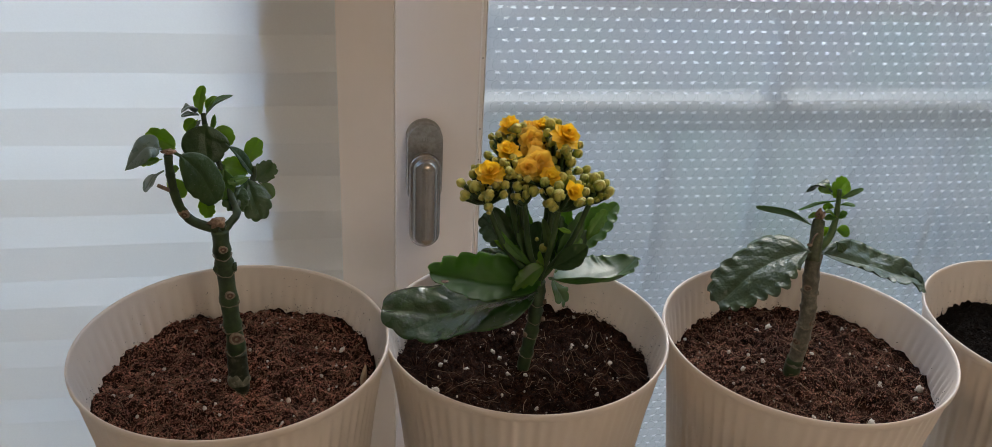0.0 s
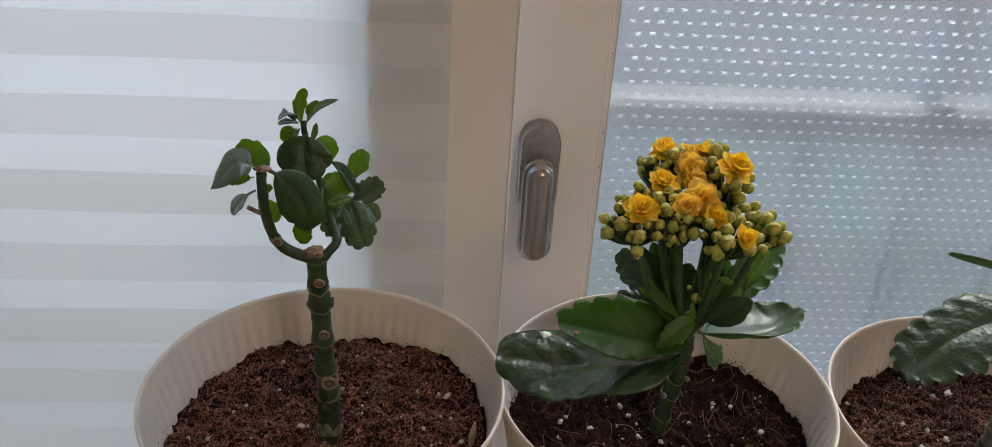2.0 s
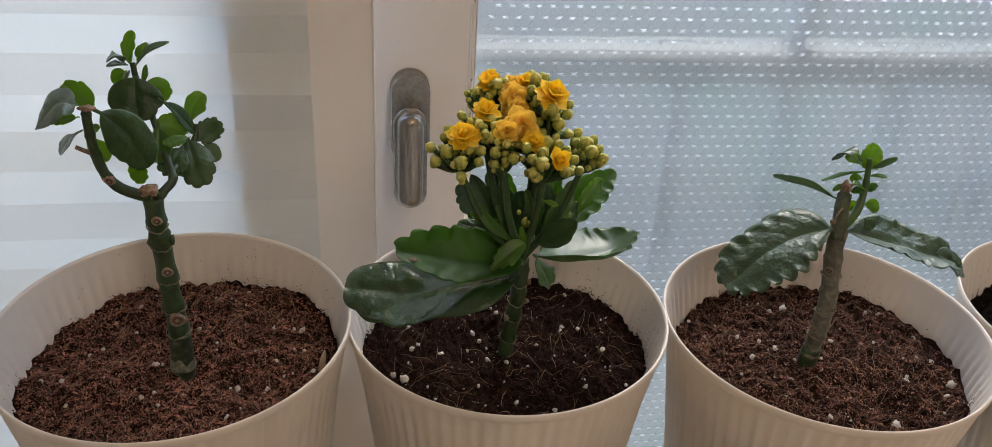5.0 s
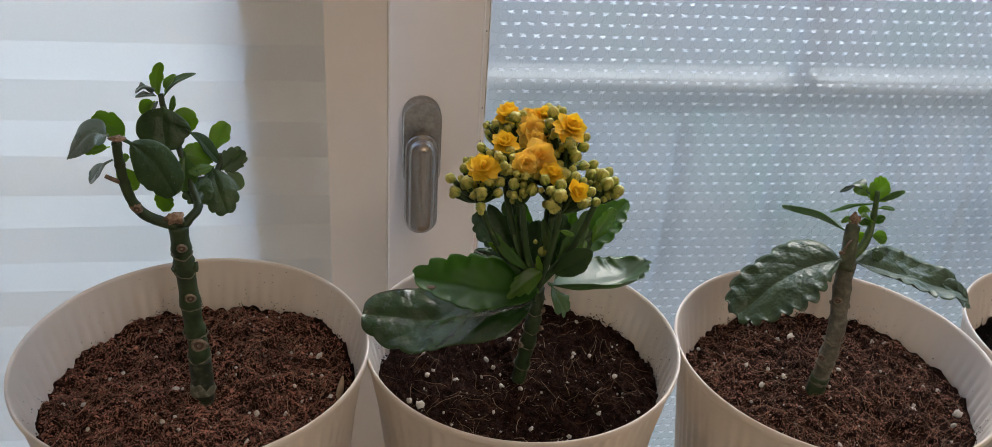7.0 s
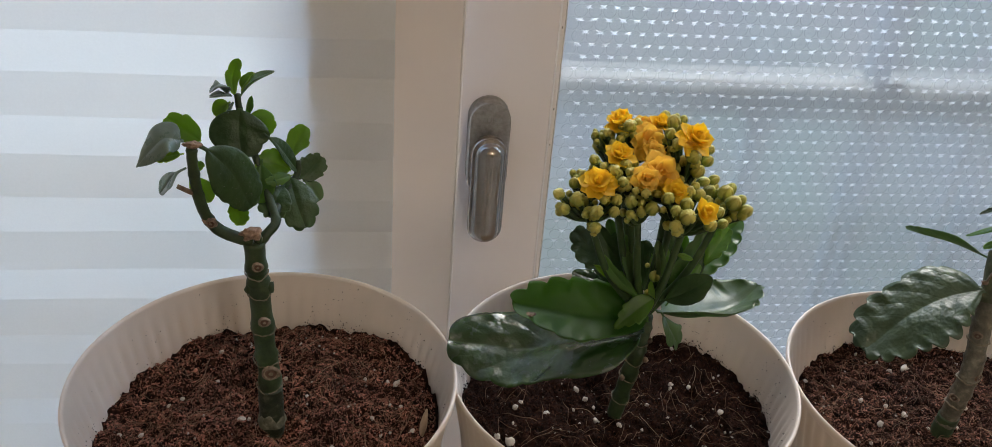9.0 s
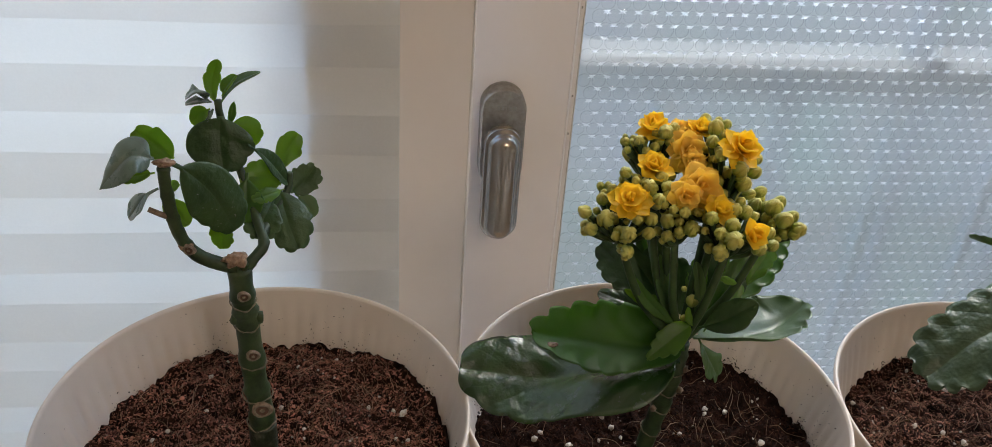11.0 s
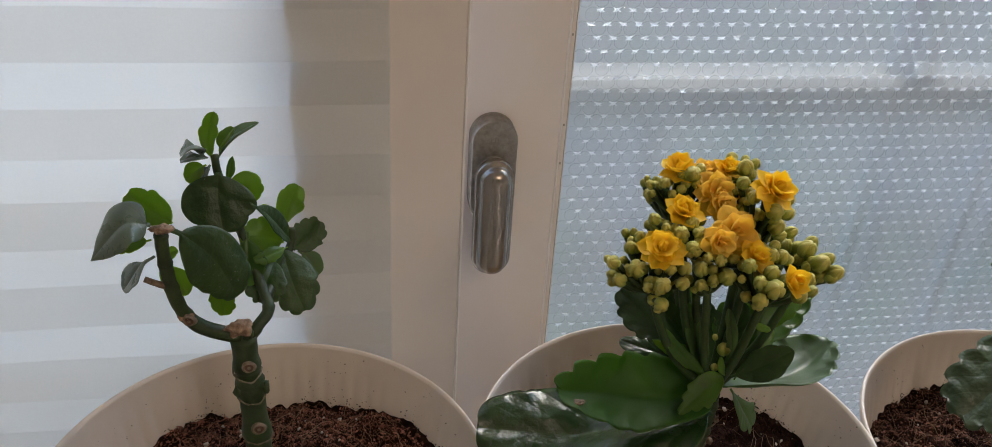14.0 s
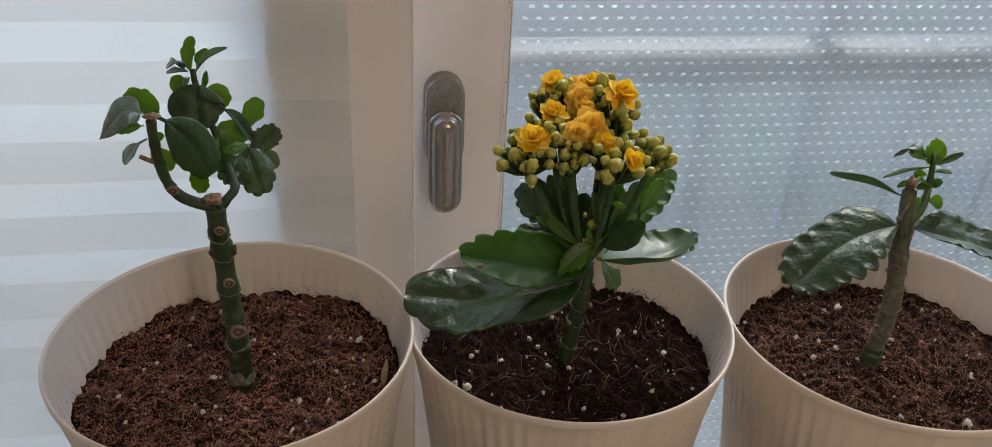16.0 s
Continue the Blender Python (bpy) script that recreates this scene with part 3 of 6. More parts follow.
def smooth_by_angle(ob, limit=50):
    me = ob.data
    me.polygons.foreach_set("use_smooth", np.full(len(me.polygons), True))
    bm = bmesh.new()
    bm.from_mesh(me)
    for e in bm.edges:
        if len(e.link_faces) == 2 and e.calc_face_angle(0) > radians(limit):
            e.smooth = False
    bm.to_mesh(me)
    bm.free()


def window_handle():
    h = tagged(empty("window_handle", (0.064, 0.725, 0.14)), "satin nickel window handle pointing down on its rounded plate", "handle")
    ros = stadium_solid("plate", 0.0640, 0.0310, 0.102, 0.1785, ((0.7255, 0), (0.7122, 0), (0.7112, 0.0003), (0.7106, 0.0009)), "steel_dark", h, "worn rounded cover plate")
    smooth_by_angle(ros, 60)
    lev = stadium_solid("lever", 0.0635, 0.0268, 0.0672, 0.1555,
                        ((0.7065, 0.0034), (0.7045, 0.0008), (0.7025, 0), (0.6995, 0.0001), (0.6978, 0.0009), (0.6970, 0.0022), (0.6962, 0.0030), (0.6945, 0.0034), (0.6925, 0.0040), (0.6906, 0.0051), (0.6890, 0.0067), (0.6879, 0.0087), (0.6873, 0.0108), (0.6871, 0.0128)), "steel", h, "smooth rounded lever")
    smooth_by_angle(lev, 60)
    bm = bmesh.new()
    bmesh.ops.create_cone(bm, cap_ends=True, segments=28, radius1=0.0105, radius2=0.0105, depth=0.012)
    bmesh.ops.rotate(bm, verts=bm.verts, matrix=Matrix.Rotation(radians(90), 3, "X"))
    bmesh.ops.translate(bm, verts=bm.verts, vec=(0.0635, 0.7080, 0.1425))
    part("collar", bm, "steel_dark", h, "dark collar", True)
    # the worn mark on the plate, as bars
    for i, (dx, w, hh) in enumerate(((-0.0058, 0.0022, 0.0030), (-0.0026, 0.0020, 0.0030), (0.0002, 0.0008, 0.0030), (0.0024, 0.0020, 0.0030), (0.0056, 0.0022, 0.0030))):
        part("mark", box(0.0645 + dx, 0.0645 + dx + w, 0.71045, 0.71065, 0.1632, 0.1632 + hh, 0.0003, 1), "groove", h, "worn stamped bar")


window_handle()

# ---- bubble wrap on the pane ----


def bubble_wrap():
    ob = tagged(empty("bubble_wrap", (0.4, 0.7405, 0.0)), "clear bubble wrap stuck over the window pane", "bubble wrap")
    x0, x1, z0, z1 = EDGE + 0.0006, 0.72, -0.30, 0.36
    pitch, Y, R = 0.01085, 0.7385, 0.0047
    rowz = pitch * 0.8660
    # the backing sheet, slightly wavy
    nx, nz = 120, 110
    verts = [(x0 + (x1 - x0) * i / nx, Y + 0.0012 + 0.0003 * math.sin(i * 0.9 + j * 0.4), z0 + (z1 - z0) * j / nz) for j in range(nz + 1) for i in range(nx + 1)]
    faces = [(j * (nx + 1) + i, j * (nx + 1) + i + 1, (j + 1) * (nx + 1) + i + 1, (j + 1) * (nx + 1) + i) for j in range(nz) for i in range(nx)]
    mesh_object("sheet", verts, faces, "film", ob, "milky backing film")
    part("sheet_edge", box(x0, x0 + 0.0011, Y - 0.0006, Y + 0.0008, z0, z1, 0.0002, 1), "crease", ob, "whitish cut edge of the film")
    rg = random.Random(11)
    seg = 18
    prof = ((1.0, 0.0), (0.985, 0.30), (0.90, 0.62), (0.70, 0.84), (0.38, 0.96))
    ring = ((1.06, 0.4), (1.035, 0.7), (0.985, 0.7), (0.96, 0.4))
    cs = [(math.cos(2 * math.pi * k / seg), math.sin(2 * math.pi * k / seg)) for k in range(seg)]

    def bands(first, count):
        return [(first + m * seg + k, first + m * seg + (k + 1) % seg, first + (m + 1) * seg + (k + 1) % seg, first + (m + 1) * seg + k) for m in range(count - 1) for k in range(seg)]

    # one bubble with the welded seam round it, its height and radius 1
    bv = [(f * c, -e, f * sn) for f, e in prof for c, sn in cs] + [(0, -1, 0)]
    bf = bands(0, len(prof)) + [((len(prof) - 1) * seg + k, (len(prof) - 1) * seg + (k + 1) % seg, len(prof) * seg) for k in range(seg)]
    slots = [0] * len(bf)
    bf += bands(len(bv), len(ring))
    slots += [1] * (len(bf) - len(slots))
    bv = np.array(bv + [(f * c, -e, f * sn) for f, e in ring for c, sn in cs])
    first = mesh_object("bubble", bv, bf, ("dome", "weld"), slots=slots)
    bubble = first.data
    bpy.data.objects.remove(first)
    dv, df, ds, cv, cf = [], [], [], [], []
    rows = int((z1 - z0) / rowz)
    for j in range(rows):
        zz = z0 + (j + 0.5) * rowz
        n = int((x1 - x0 - 0.004) / pitch)
        for i in range(n):
            cx = x0 + 0.0062 + (i + 0.5 * (j % 2)) * pitch
            if cx > x1 - 0.005:
                continue
            cz = zz + 0.0006 * math.sin(cx * 7 + 1.0) + rg.uniform(-1, 1) * 0.00006
            r = R * rg.uniform(0.97, 1.03)
            h = 0.0024 * (0.35 if rg.random() < 0.04 else rg.uniform(0.85, 1.1))
            if cx < 0.30 and 0.12 < cz < 0.29:
                o = new("bubble", bubble)
                o.location, o.scale = (cx, Y, cz), (r, h, r)
                put_under(o, ob)
            else:
                df += [tuple(len(dv) + q for q in f) for f in bf]
                dv += list(bv * (r, h, r) + (cx, Y, cz))
                ds += slots
            # the film's puckers where two bubbles meet the one above; milky white stands for glints
            px, pz = cx + 0.5 * pitch, cz + rowz * 0.30
            for ang, lo, hi in ((0.42, 0.0020, 0.0028), (-0.36, 0.0020, 0.0030), (1.45, 0.0008, 0.0014)):
                ln, wd = rg.uniform(lo, hi) * 1.2, rg.uniform(0.00055, 0.00085)
                ang += rg.uniform(-0.12, 0.12)
                ox, oz = px + rg.uniform(-1, 1) * 0.0003, pz + rg.uniform(-1, 1) * 0.0003
                b = len(cv)
                dx, dz = math.cos(ang), math.sin(ang)
                for q in range(7):
                    u = q / 6 * 2 - 1
                    hw = wd * (1 - u * u) + 0.00003
                    mx, mz = ox + dx * u * ln, oz + dz * u * ln
                    cv += [(mx - dz * hw, Y - 0.0008, mz + dx * hw), (mx, Y - 0.0014, mz), (mx + dz * hw, Y - 0.0008, mz - dx * hw)]
                for q in range(6):
                    a = b + q * 3
                    cf += [(a, a + 3, a + 4, a + 1), (a + 1, a + 4, a + 5, a + 2)]
    tagged(mesh_object("bubble_layer", dv, df, ("dome", "weld"), ob, "rows of clear air bubbles", slots=ds), kind="stuff")
    tagged(mesh_object("pucker_glint_layer", cv, cf, "crease", ob, "puckers between the bubbles, milky white for their sky glints"), kind="stuff")


bubble_wrap()

# ---- outside ----
bal = tagged(empty("balustrade", (0.4, 0.88, -0.6)), "grey painted outer balustrade seen through the bubble wrap", "railing")
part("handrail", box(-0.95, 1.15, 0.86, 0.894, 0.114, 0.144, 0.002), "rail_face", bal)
# cap colour is darkened to hold back the sun on its top
part("rail_cap", box(-0.95, 1.15, 0.856, 0.898, 0.1442, 0.1490, 0.002), "rail_cap", bal, "cap of the handrail, toned darker to offset the sunlight")
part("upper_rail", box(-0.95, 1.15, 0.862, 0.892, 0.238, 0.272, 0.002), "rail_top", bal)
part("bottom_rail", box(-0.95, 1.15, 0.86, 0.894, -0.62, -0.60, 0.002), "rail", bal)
for i in range(-7, 6):
    x = 0.457 + 0.1155 * i
    part("baluster", box(x - 0.005, x + 0.005, 0.869, 0.885, -0.60, 0.114, 0.001), "rail", bal)
for x in (-0.24, 0.457):
    part("post", box(x - 0.008, x + 0.008, 0.868, 0.888, 0.149, 0.238, 0.001), "rail", bal)
tagged(part("ground", box(-400, 400, 0.9, 800, -14.2, -14.0), "ground"), "grey ground far below the window", "ground", kind="structure")
tagged(part("backdrop", box(-30, 30, 9.0, 9.1, -14.0, 3.5), "haze"), "pale glowing backdrop standing for the hazy distance outside the window", "backdrop", kind="structure")

# ---- table and lamp ----
TOP = -0.032
tb = tagged(empty("table", (0.2, 0.36, FLOOR)), "pale wooden table that carries the flower pots", "table")
part("tabletop", box(-0.62, 0.98, 0.20, 0.514, TOP - 0.025, TOP, 0.003), "table", tb)
for lx in (-0.58, 0.93):
    for ly in (0.24, 0.48):
        part("leg", box(lx - 0.02, lx + 0.02, ly - 0.02, ly + 0.02, FLOOR, TOP - 0.025, 0.002), "table", tb)

lamp = tagged(empty("pendant_lamp", (0.55, -1.10, 1.42)), "warm glowing round pendant lamp under the ceiling", "lamp")
bm = bmesh.new()
bmesh.ops.create_uvsphere(bm, u_segments=24, v_segments=14, radius=0.16)
bmesh.ops.translate(bm, verts=bm.verts, vec=(0.55, -1.10, 1.42))
part("globe", bm, "bulb", lamp, "warm white glowing globe", True)
bm = bmesh.new()
bmesh.ops.create_cone(bm, cap_ends=True, segments=10, radius1=0.004, radius2=0.004, depth=0.18)
bmesh.ops.translate(bm, verts=bm.verts, vec=(0.55, -1.10, 1.66))
part("cord", bm, "gasket", lamp)

# ---- flower pots ----


def pot_mesh(height):
    """Ribbed pot with a rolled lip, its rim at z = 0 and its foot at -height."""
    ribs, per = 72, 6
    seg = ribs * per
    # radius, z, depth of the ribs
    prof = [(0.0, -height, 0), (0.062, -height, 0), (0.0655, -height + 0.003, 0.3), (0.0728, -height * 0.55, 1), (0.0797, -0.040, 1), (0.0838, -0.016, 1), (0.0850, -0.0075, 0.8), (0.0853, -0.0054, 0),
            (0.0863, -0.0048, 0), (0.0870, -0.0032, 0), (0.0872, -0.0012, 0), (0.0869, -0.0002, 0), (0.0864, 0.0003, 0), (0.0857, -0.0003, 0), (0.0852, -0.0013, 0), (0.0848, -0.0030, 0),
            (0.0834, -0.0110, 0), (0.0821, -0.0175, 0.9), (0.0778, -0.040, 1.3), (0.0700, -height * 0.55, 0.7), (0.0635, -height + 0.004, 0), (0.0, -height + 0.004, 0)]
    verts, faces = [], []
    for r, z, d in prof:
        for k in range(seg):
            th = 2 * math.pi * k / seg
            wob = 1 + 0.0035 * math.sin(2 * th + 0.7) * (1 if z > -0.02 else 0.4)
            rr = r * wob - d * 0.00095 * (0.5 - 0.5 * math.cos(ribs * th)) ** 0.7
            verts.append((max(rr, 0.0) * math.cos(th), max(rr, 0.0) * math.sin(th), z))
    parts = {"wall": [], "rim": [], "base": []}
    for i in range(len(prof) - 1):
        which = "base" if i < 2 or i >= len(prof) - 2 else "rim" if 7 <= i <= 13 else "wall"
        for k in range(seg):
            k2 = (k + 1) % seg
            parts[which].append((i * seg + k, i * seg + k2, (i + 1) * seg + k2, (i + 1) * seg + k))
    return verts, parts


def used_only(verts, faces):
    """The part of a mesh that its faces use."""
    keep = sorted({i for f in faces for i in f})
    at = {i: k for k, i in enumerate(keep)}
    return [verts[i] for i in keep], [tuple(at[i] for i in f) for f in faces]


def soil_height(x, y, r, seed):
    v = Vector((x * 30 + seed * 7, y * 30, seed * 2.3))
    h = 0.0046 * noise.noise(v) + 0.0038 * noise.noise(v * 3.1) + 0.0028 * noise.noise(v * 8) + 0.0012 * noise.noise(v * 17)
    return h + 0.0018 * max(0.0, noise.noise(v * 6 + Vector((9, 2, 1)))) - 0.0008 * (r / 0.075) ** 3


def flower_pot(cx, cy, rim, scale, depth, seed, damp=False, label="", holes=(), slope=0.0, rise=0.0, grains=(), moist=False, dry=False):
    foot = (cx, cy, TOP)
    pot = tagged(empty("flower_pot", foot), label, "flower pot", "flower pots")
    v, f = pot_mesh((rim - TOP) / scale)
    v = [(cx + x * scale, cy + y * scale, rim + z * scale) for x, y, z in v]
    for name, label_of in (("wall", "ribbed wall"), ("rim", "rolled rim"), ("base", "")):
        mesh_object(name, *used_only(v, f[name]), "pot", pot, label_of)
    rs = 0.0794 * scale
    zs = rim - depth
    soil = tagged(empty("potting_soil", (cx, cy, zs - 0.01)), "dark damp potting soil filling a pot" if damp else "moist dark brown potting soil with perlite filling a pot" if moist else "dry brown potting soil with perlite and fibres filling a pot", "soil", "pot soils")
    rings, seg = 70, 210
    verts = [(cx, cy, zs + soil_height(0, 0, 0, seed))]
    for i in range(1, rings + 1):
        r = rs * (i / rings) ** 0.8
        for k in range(seg):
            th = 2 * math.pi * k / seg + 0.4 * (i % 2) * 2 * math.pi / seg
            x, y = r * math.cos(th), r * math.sin(th)
            h = soil_height(x, y, r, seed) + slope * x + rise * y
            for hx, hy, hr, hd in holes:
                h -= hd * math.exp(-((x - hx) ** 2 + (y - hy) ** 2) / hr ** 2)
            verts.append((cx + x, cy + y, zs + h))
    faces = [(0, 1 + k, 1 + (k + 1) % seg) for k in range(seg)]
    for i in range(rings - 1):
        a, b = 1 + i * seg, 1 + (i + 1) * seg
        faces += [(a + k, b + k, b + (k + 1) % seg, a + (k + 1) % seg) for k in range(seg)]
    mesh_object("bed", verts, faces, "soil_dark" if damp else "soil", soil)

    def level(x, y):
        h = soil_height(x, y, math.hypot(x, y), seed) + slope * x + rise * y
        for hx, hy, hr, hd in holes:
            h -= hd * math.exp(-((x - hx) ** 2 + (y - hy) ** 2) / hr ** 2)
        return zs + h

    rg = np.random.RandomState(seed)
    # crumbs
    phi = (1 + 5 ** 0.5) / 2
    ico = [unit(p) for p in ((-1, phi, 0), (1, phi, 0), (-1, -phi, 0), (1, -phi, 0), (0, -1, phi), (0, 1, phi), (0, -1, -phi), (0, 1, -phi), (phi, 0, -1), (phi, 0, 1), (-phi, 0, -1), (-phi, 0, 1))]
    tri = ((0, 11, 5), (0, 5, 1), (0, 1, 7), (0, 7, 10), (0, 10, 11), (1, 5, 9), (5, 11, 4), (11, 10, 2), (10, 7, 6), (7, 1, 8),
           (3, 9, 4), (3, 4, 2), (3, 2, 6), (3, 6, 8), (3, 8, 9), (4, 9, 5), (2, 4, 11), (6, 2, 10), (8, 6, 7), (9, 8, 1))
    ico = np.array(ico)

    def scattered(count, edge):
        r, th = rs * edge * np.sqrt(rg.uniform(size=count)), rg.uniform(0, 2 * math.pi, count)
        return r * np.cos(th), r * np.sin(th)

    def crumbs(count, lo, hi, power, edge=0.98, long=1.0):
        x, y = scattered(count, edge)
        size = lo + (hi - lo) * rg.uniform(size=count) ** power
        p = np.array(ico)[None] * rg.uniform(0.55, 1.3, (count, 12, 1)) * size[:, None, None]
        p = p * np.stack((rg.uniform(0.7, 1.2, count) * rg.uniform(1, long, count), rg.uniform(0.6, 1.1, count), rg.uniform(0.5, 0.9, count)), 1)[:, None]
        a = rg.uniform(0, 2 * math.pi, (count, 1))
        tilt = rg.uniform(-0.7, 0.7, (count, 1))
        px, py, pz = p[..., 0] * np.cos(tilt), p[..., 1], p[..., 2] + p[..., 0] * np.sin(tilt)
        z = np.array([level(i, j) for i, j in zip(x, y)]) + size * 0.3
        vs = np.stack((cx + x[:, None] + px * np.cos(a) - py * np.sin(a), cy + y[:, None] + px * np.sin(a) + py * np.cos(a), z[:, None] + pz), -1)
        fs = (np.arange(count)[:, None, None] * 12 + np.array(tri)[None]).reshape(-1, 3)
        return [tuple(q) for q in vs.reshape(-1, 3)], [tuple(q) for q in fs.tolist()]

    def strands(count, shortest, longest, thin, thick, lift):
        """Bent threads of three sides that lie on the soil."""
        x, y = scattered(count, 0.94)
        a, bend = rg.uniform(0, 2 * math.pi, count), rg.uniform(-1.1, 1.1, count)
        ln, w = rg.uniform(shortest, longest, count), rg.uniform(thin, thick, count)
        path = np.empty((count, 6, 3))
        for q in range(6):
            out = np.maximum(1, np.hypot(x, y) / (rs * 0.98))
            x, y = x / out, y / out
            path[:, q] = np.stack((cx + x, cy + y, np.array([level(i, j) for i, j in zip(x, y)]) + 0.0005 + lift * math.sin(math.pi * q / 5) * rg.uniform(0.1, 1, count)), 1)
            x, y = x + np.cos(a + bend * q / 5) * ln / 5, y + np.sin(a + bend * q / 5) * ln / 5
        side = np.stack((-np.sin(a + bend / 2), np.cos(a + bend / 2), np.zeros(count)), 1)[:, None]
        up = np.array((0, 0, 1.0))
        ww = w[:, None, None] * np.array((0.5, 1, 1, 1, 0.9, 0.4))[None, :, None]
        vs = np.stack((path + side * ww, path - side * ww, path + up * ww * 1.4), 2).reshape(-1, 3)
        quads = np.array([(q * 3 + k, q * 3 + (k + 1) % 3, q * 3 + 3 + (k + 1) % 3, q * 3 + 3 + k) for q in range(5) for k in range(3)])
        fs = (np.arange(count)[:, None, None] * 18 + quads[None]).reshape(-1, 4)
        return [tuple(q) for q in vs], [tuple(q) for q in fs.tolist()]

    v, f = crumbs(26000, 0.00014, 0.00060, 1.5, long=2.6)
    big_v, big_f = crumbs(160, 0.0007, 0.0015, 1.8, long=1.6)
    f += [tuple(i + len(v) for i in q) for q in big_f]
    v += big_v
    tagged(mesh_object("loose_soil", v, f, "clod_dark" if damp else "clod_mid" if moist else "clod_dry" if dry else "clod", soil, "loose soil crumbs", smooth=False), kind="stuff")
    v, f = crumbs(25 if damp else 260, 0.0003, 0.0008, 1.6)
    tagged(mesh_object("perlite_grit", v, f, "speck", soil, "small pale perlite specks", smooth=True), kind="stuff")
    # dust thrown on the inner wall
    vs, fs = [], []
    for _ in range(3600):
        th, up = rg.uniform(0, 2 * math.pi), depth * 0.9 * rg.uniform() ** 4.5
        clump = (0.5 + 0.5 * math.sin(2 * th + 1.7 * seed)) * (0.5 + 0.5 * math.sin(9 * th + seed)) + 0.06
        if rg.uniform() > clump:
            continue
        r = rs - 0.0007 + up * 0.185
        s = (0.00010 + 0.00042 * rg.uniform() ** 3) * (1 if up < 0.004 else 0.7)
        b = len(vs)
        vs += list(ico * s * rg.uniform(0.6, 1.2, (12, 1)) + np.array([cx + r * math.cos(th), cy + r * math.sin(th), level(rs * 0.96 * math.cos(th), rs * 0.96 * math.sin(th)) + 0.0008 + up]))
        fs += [(b + i, b + j, b + k) for i, j, k in tri]
    tagged(mesh_object("dust", vs, fs, "clod_dark", soil, "soil specks on the pot's inner wall"), kind="stuff")
    # fibres
    v, f = strands(300 if damp else 4200 if dry else 1500 if moist else 2600, 0.0018, 0.0085, 0.00004, 0.00011, 0.0014)
    tagged(mesh_object("coir_litter", v, f, "clod_dark" if damp else "strand_mid" if moist else "strand", soil, "thin coir fibres"), kind="stuff")
    if not damp:
        v, f = strands(220, 0.007, 0.022, 0.00007, 0.00017, 0.0024)
        tagged(mesh_object("root_litter", v, f, "root", soil, "pale dry roots"), kind="stuff")
    # perlite grains
    if not damp:
        shapes = []
        for q in range(4):
            g = blob("perlite_grain", (0, 0, 0), 0.0011, "perlite", soil, (1.15, 0.9, 0.8), seed + q, 0.6, 2)
            shapes.append(g)
        for q in range(34 + len(grains)):
            r, th = rs * 0.95 * math.sqrt(rg.uniform()), rg.uniform(0, 2 * math.pi)
            x, y = r * math.cos(th), r * math.sin(th)
            if q >= 34:
                x, y = grains[q - 34][0] / 1000, grains[q - 34][1] / 1000
                if math.hypot(x, y) > rs * 0.95:
                    x, y = x * 0.93, y * 0.93
            g = shapes[q] if q < 4 else new("perlite_grain", shapes[q % 4].data)
            g.location = (cx + x, cy + y, level(x, y) + 0.0006)
            g.rotation_euler = (rg.uniform(0, 6), rg.uniform(0, 6), rg.uniform(0, 6))
            s = 0.5 + 0.7 * rg.uniform() ** 1.7 if q < 34 else grains[q - 34][2] / 1.25
            g.scale = (s, s, s)
            put_under(g, soil)
    return soil, level


POTS = {}
POTS["left"] = flower_pot(-0.0673, 0.4383, 0.1506, 1.0, 0.0302, 3, slope=0.045, rise=0.03, dry=True, label="cream ribbed plastic flower pot holding a branched leafy plant", holes=((0.004, -0.001, 0.010, 0.0045), (0.046, -0.014, 0.020, 0.0065)),
                      grains=((59.7, 24.2, 2.2), (55.1, 26.6, 1.3), (4.0, 32.4, 1.3), (-46.1, 26.1, 1.3), (43.9, 31.0, 1.3), (26.8, -38.2, 1.7), (-14.0, 4.2, 2.2), (-15.8, -22.6, 1.5), (66.6, -8.0, 1.8), (-59.4, -1.3, 1.3), (1.7, -54.6, 1.1), (29.0, -13.6, 1.8), (-51.0, 19.4, 1.3), (9.7, 57.5, 1.0), (-15.5, 55.9, 1.3)))
POTS["middle"] = flower_pot(0.1032, 0.4476, 0.1450, 0.99, 0.0300, 8, moist=True, label="cream ribbed plastic flower pot holding the flowering plant", holes=((0.040, 0.008, 0.014, 0.006), (0.0, 0.0, 0.010, 0.003)),
                      grains=((-47.9, 6.5, 1.6), (-51.5, 1.5, 1.6), (-62.3, -14.9, 2.2), (-55.9, -19.8, 2.8), (-35.7, -0.6, 1.9), (-15.8, 21.1, 2.0), (-0.8, 31.5, 1.7), (-1.2, -13.5, 1.6), (-9.8, -1.6, 1.6), (43.3, 47.0, 1.4), (37.5, 24.5, 1.7), (46.4, 20.8, 1.7), (54.3, -4.5, 1.9), (-0.1, -43.6, 1.5), (37.5, -37.0, 1.5), (-12.7, 12.3, 1.6)))
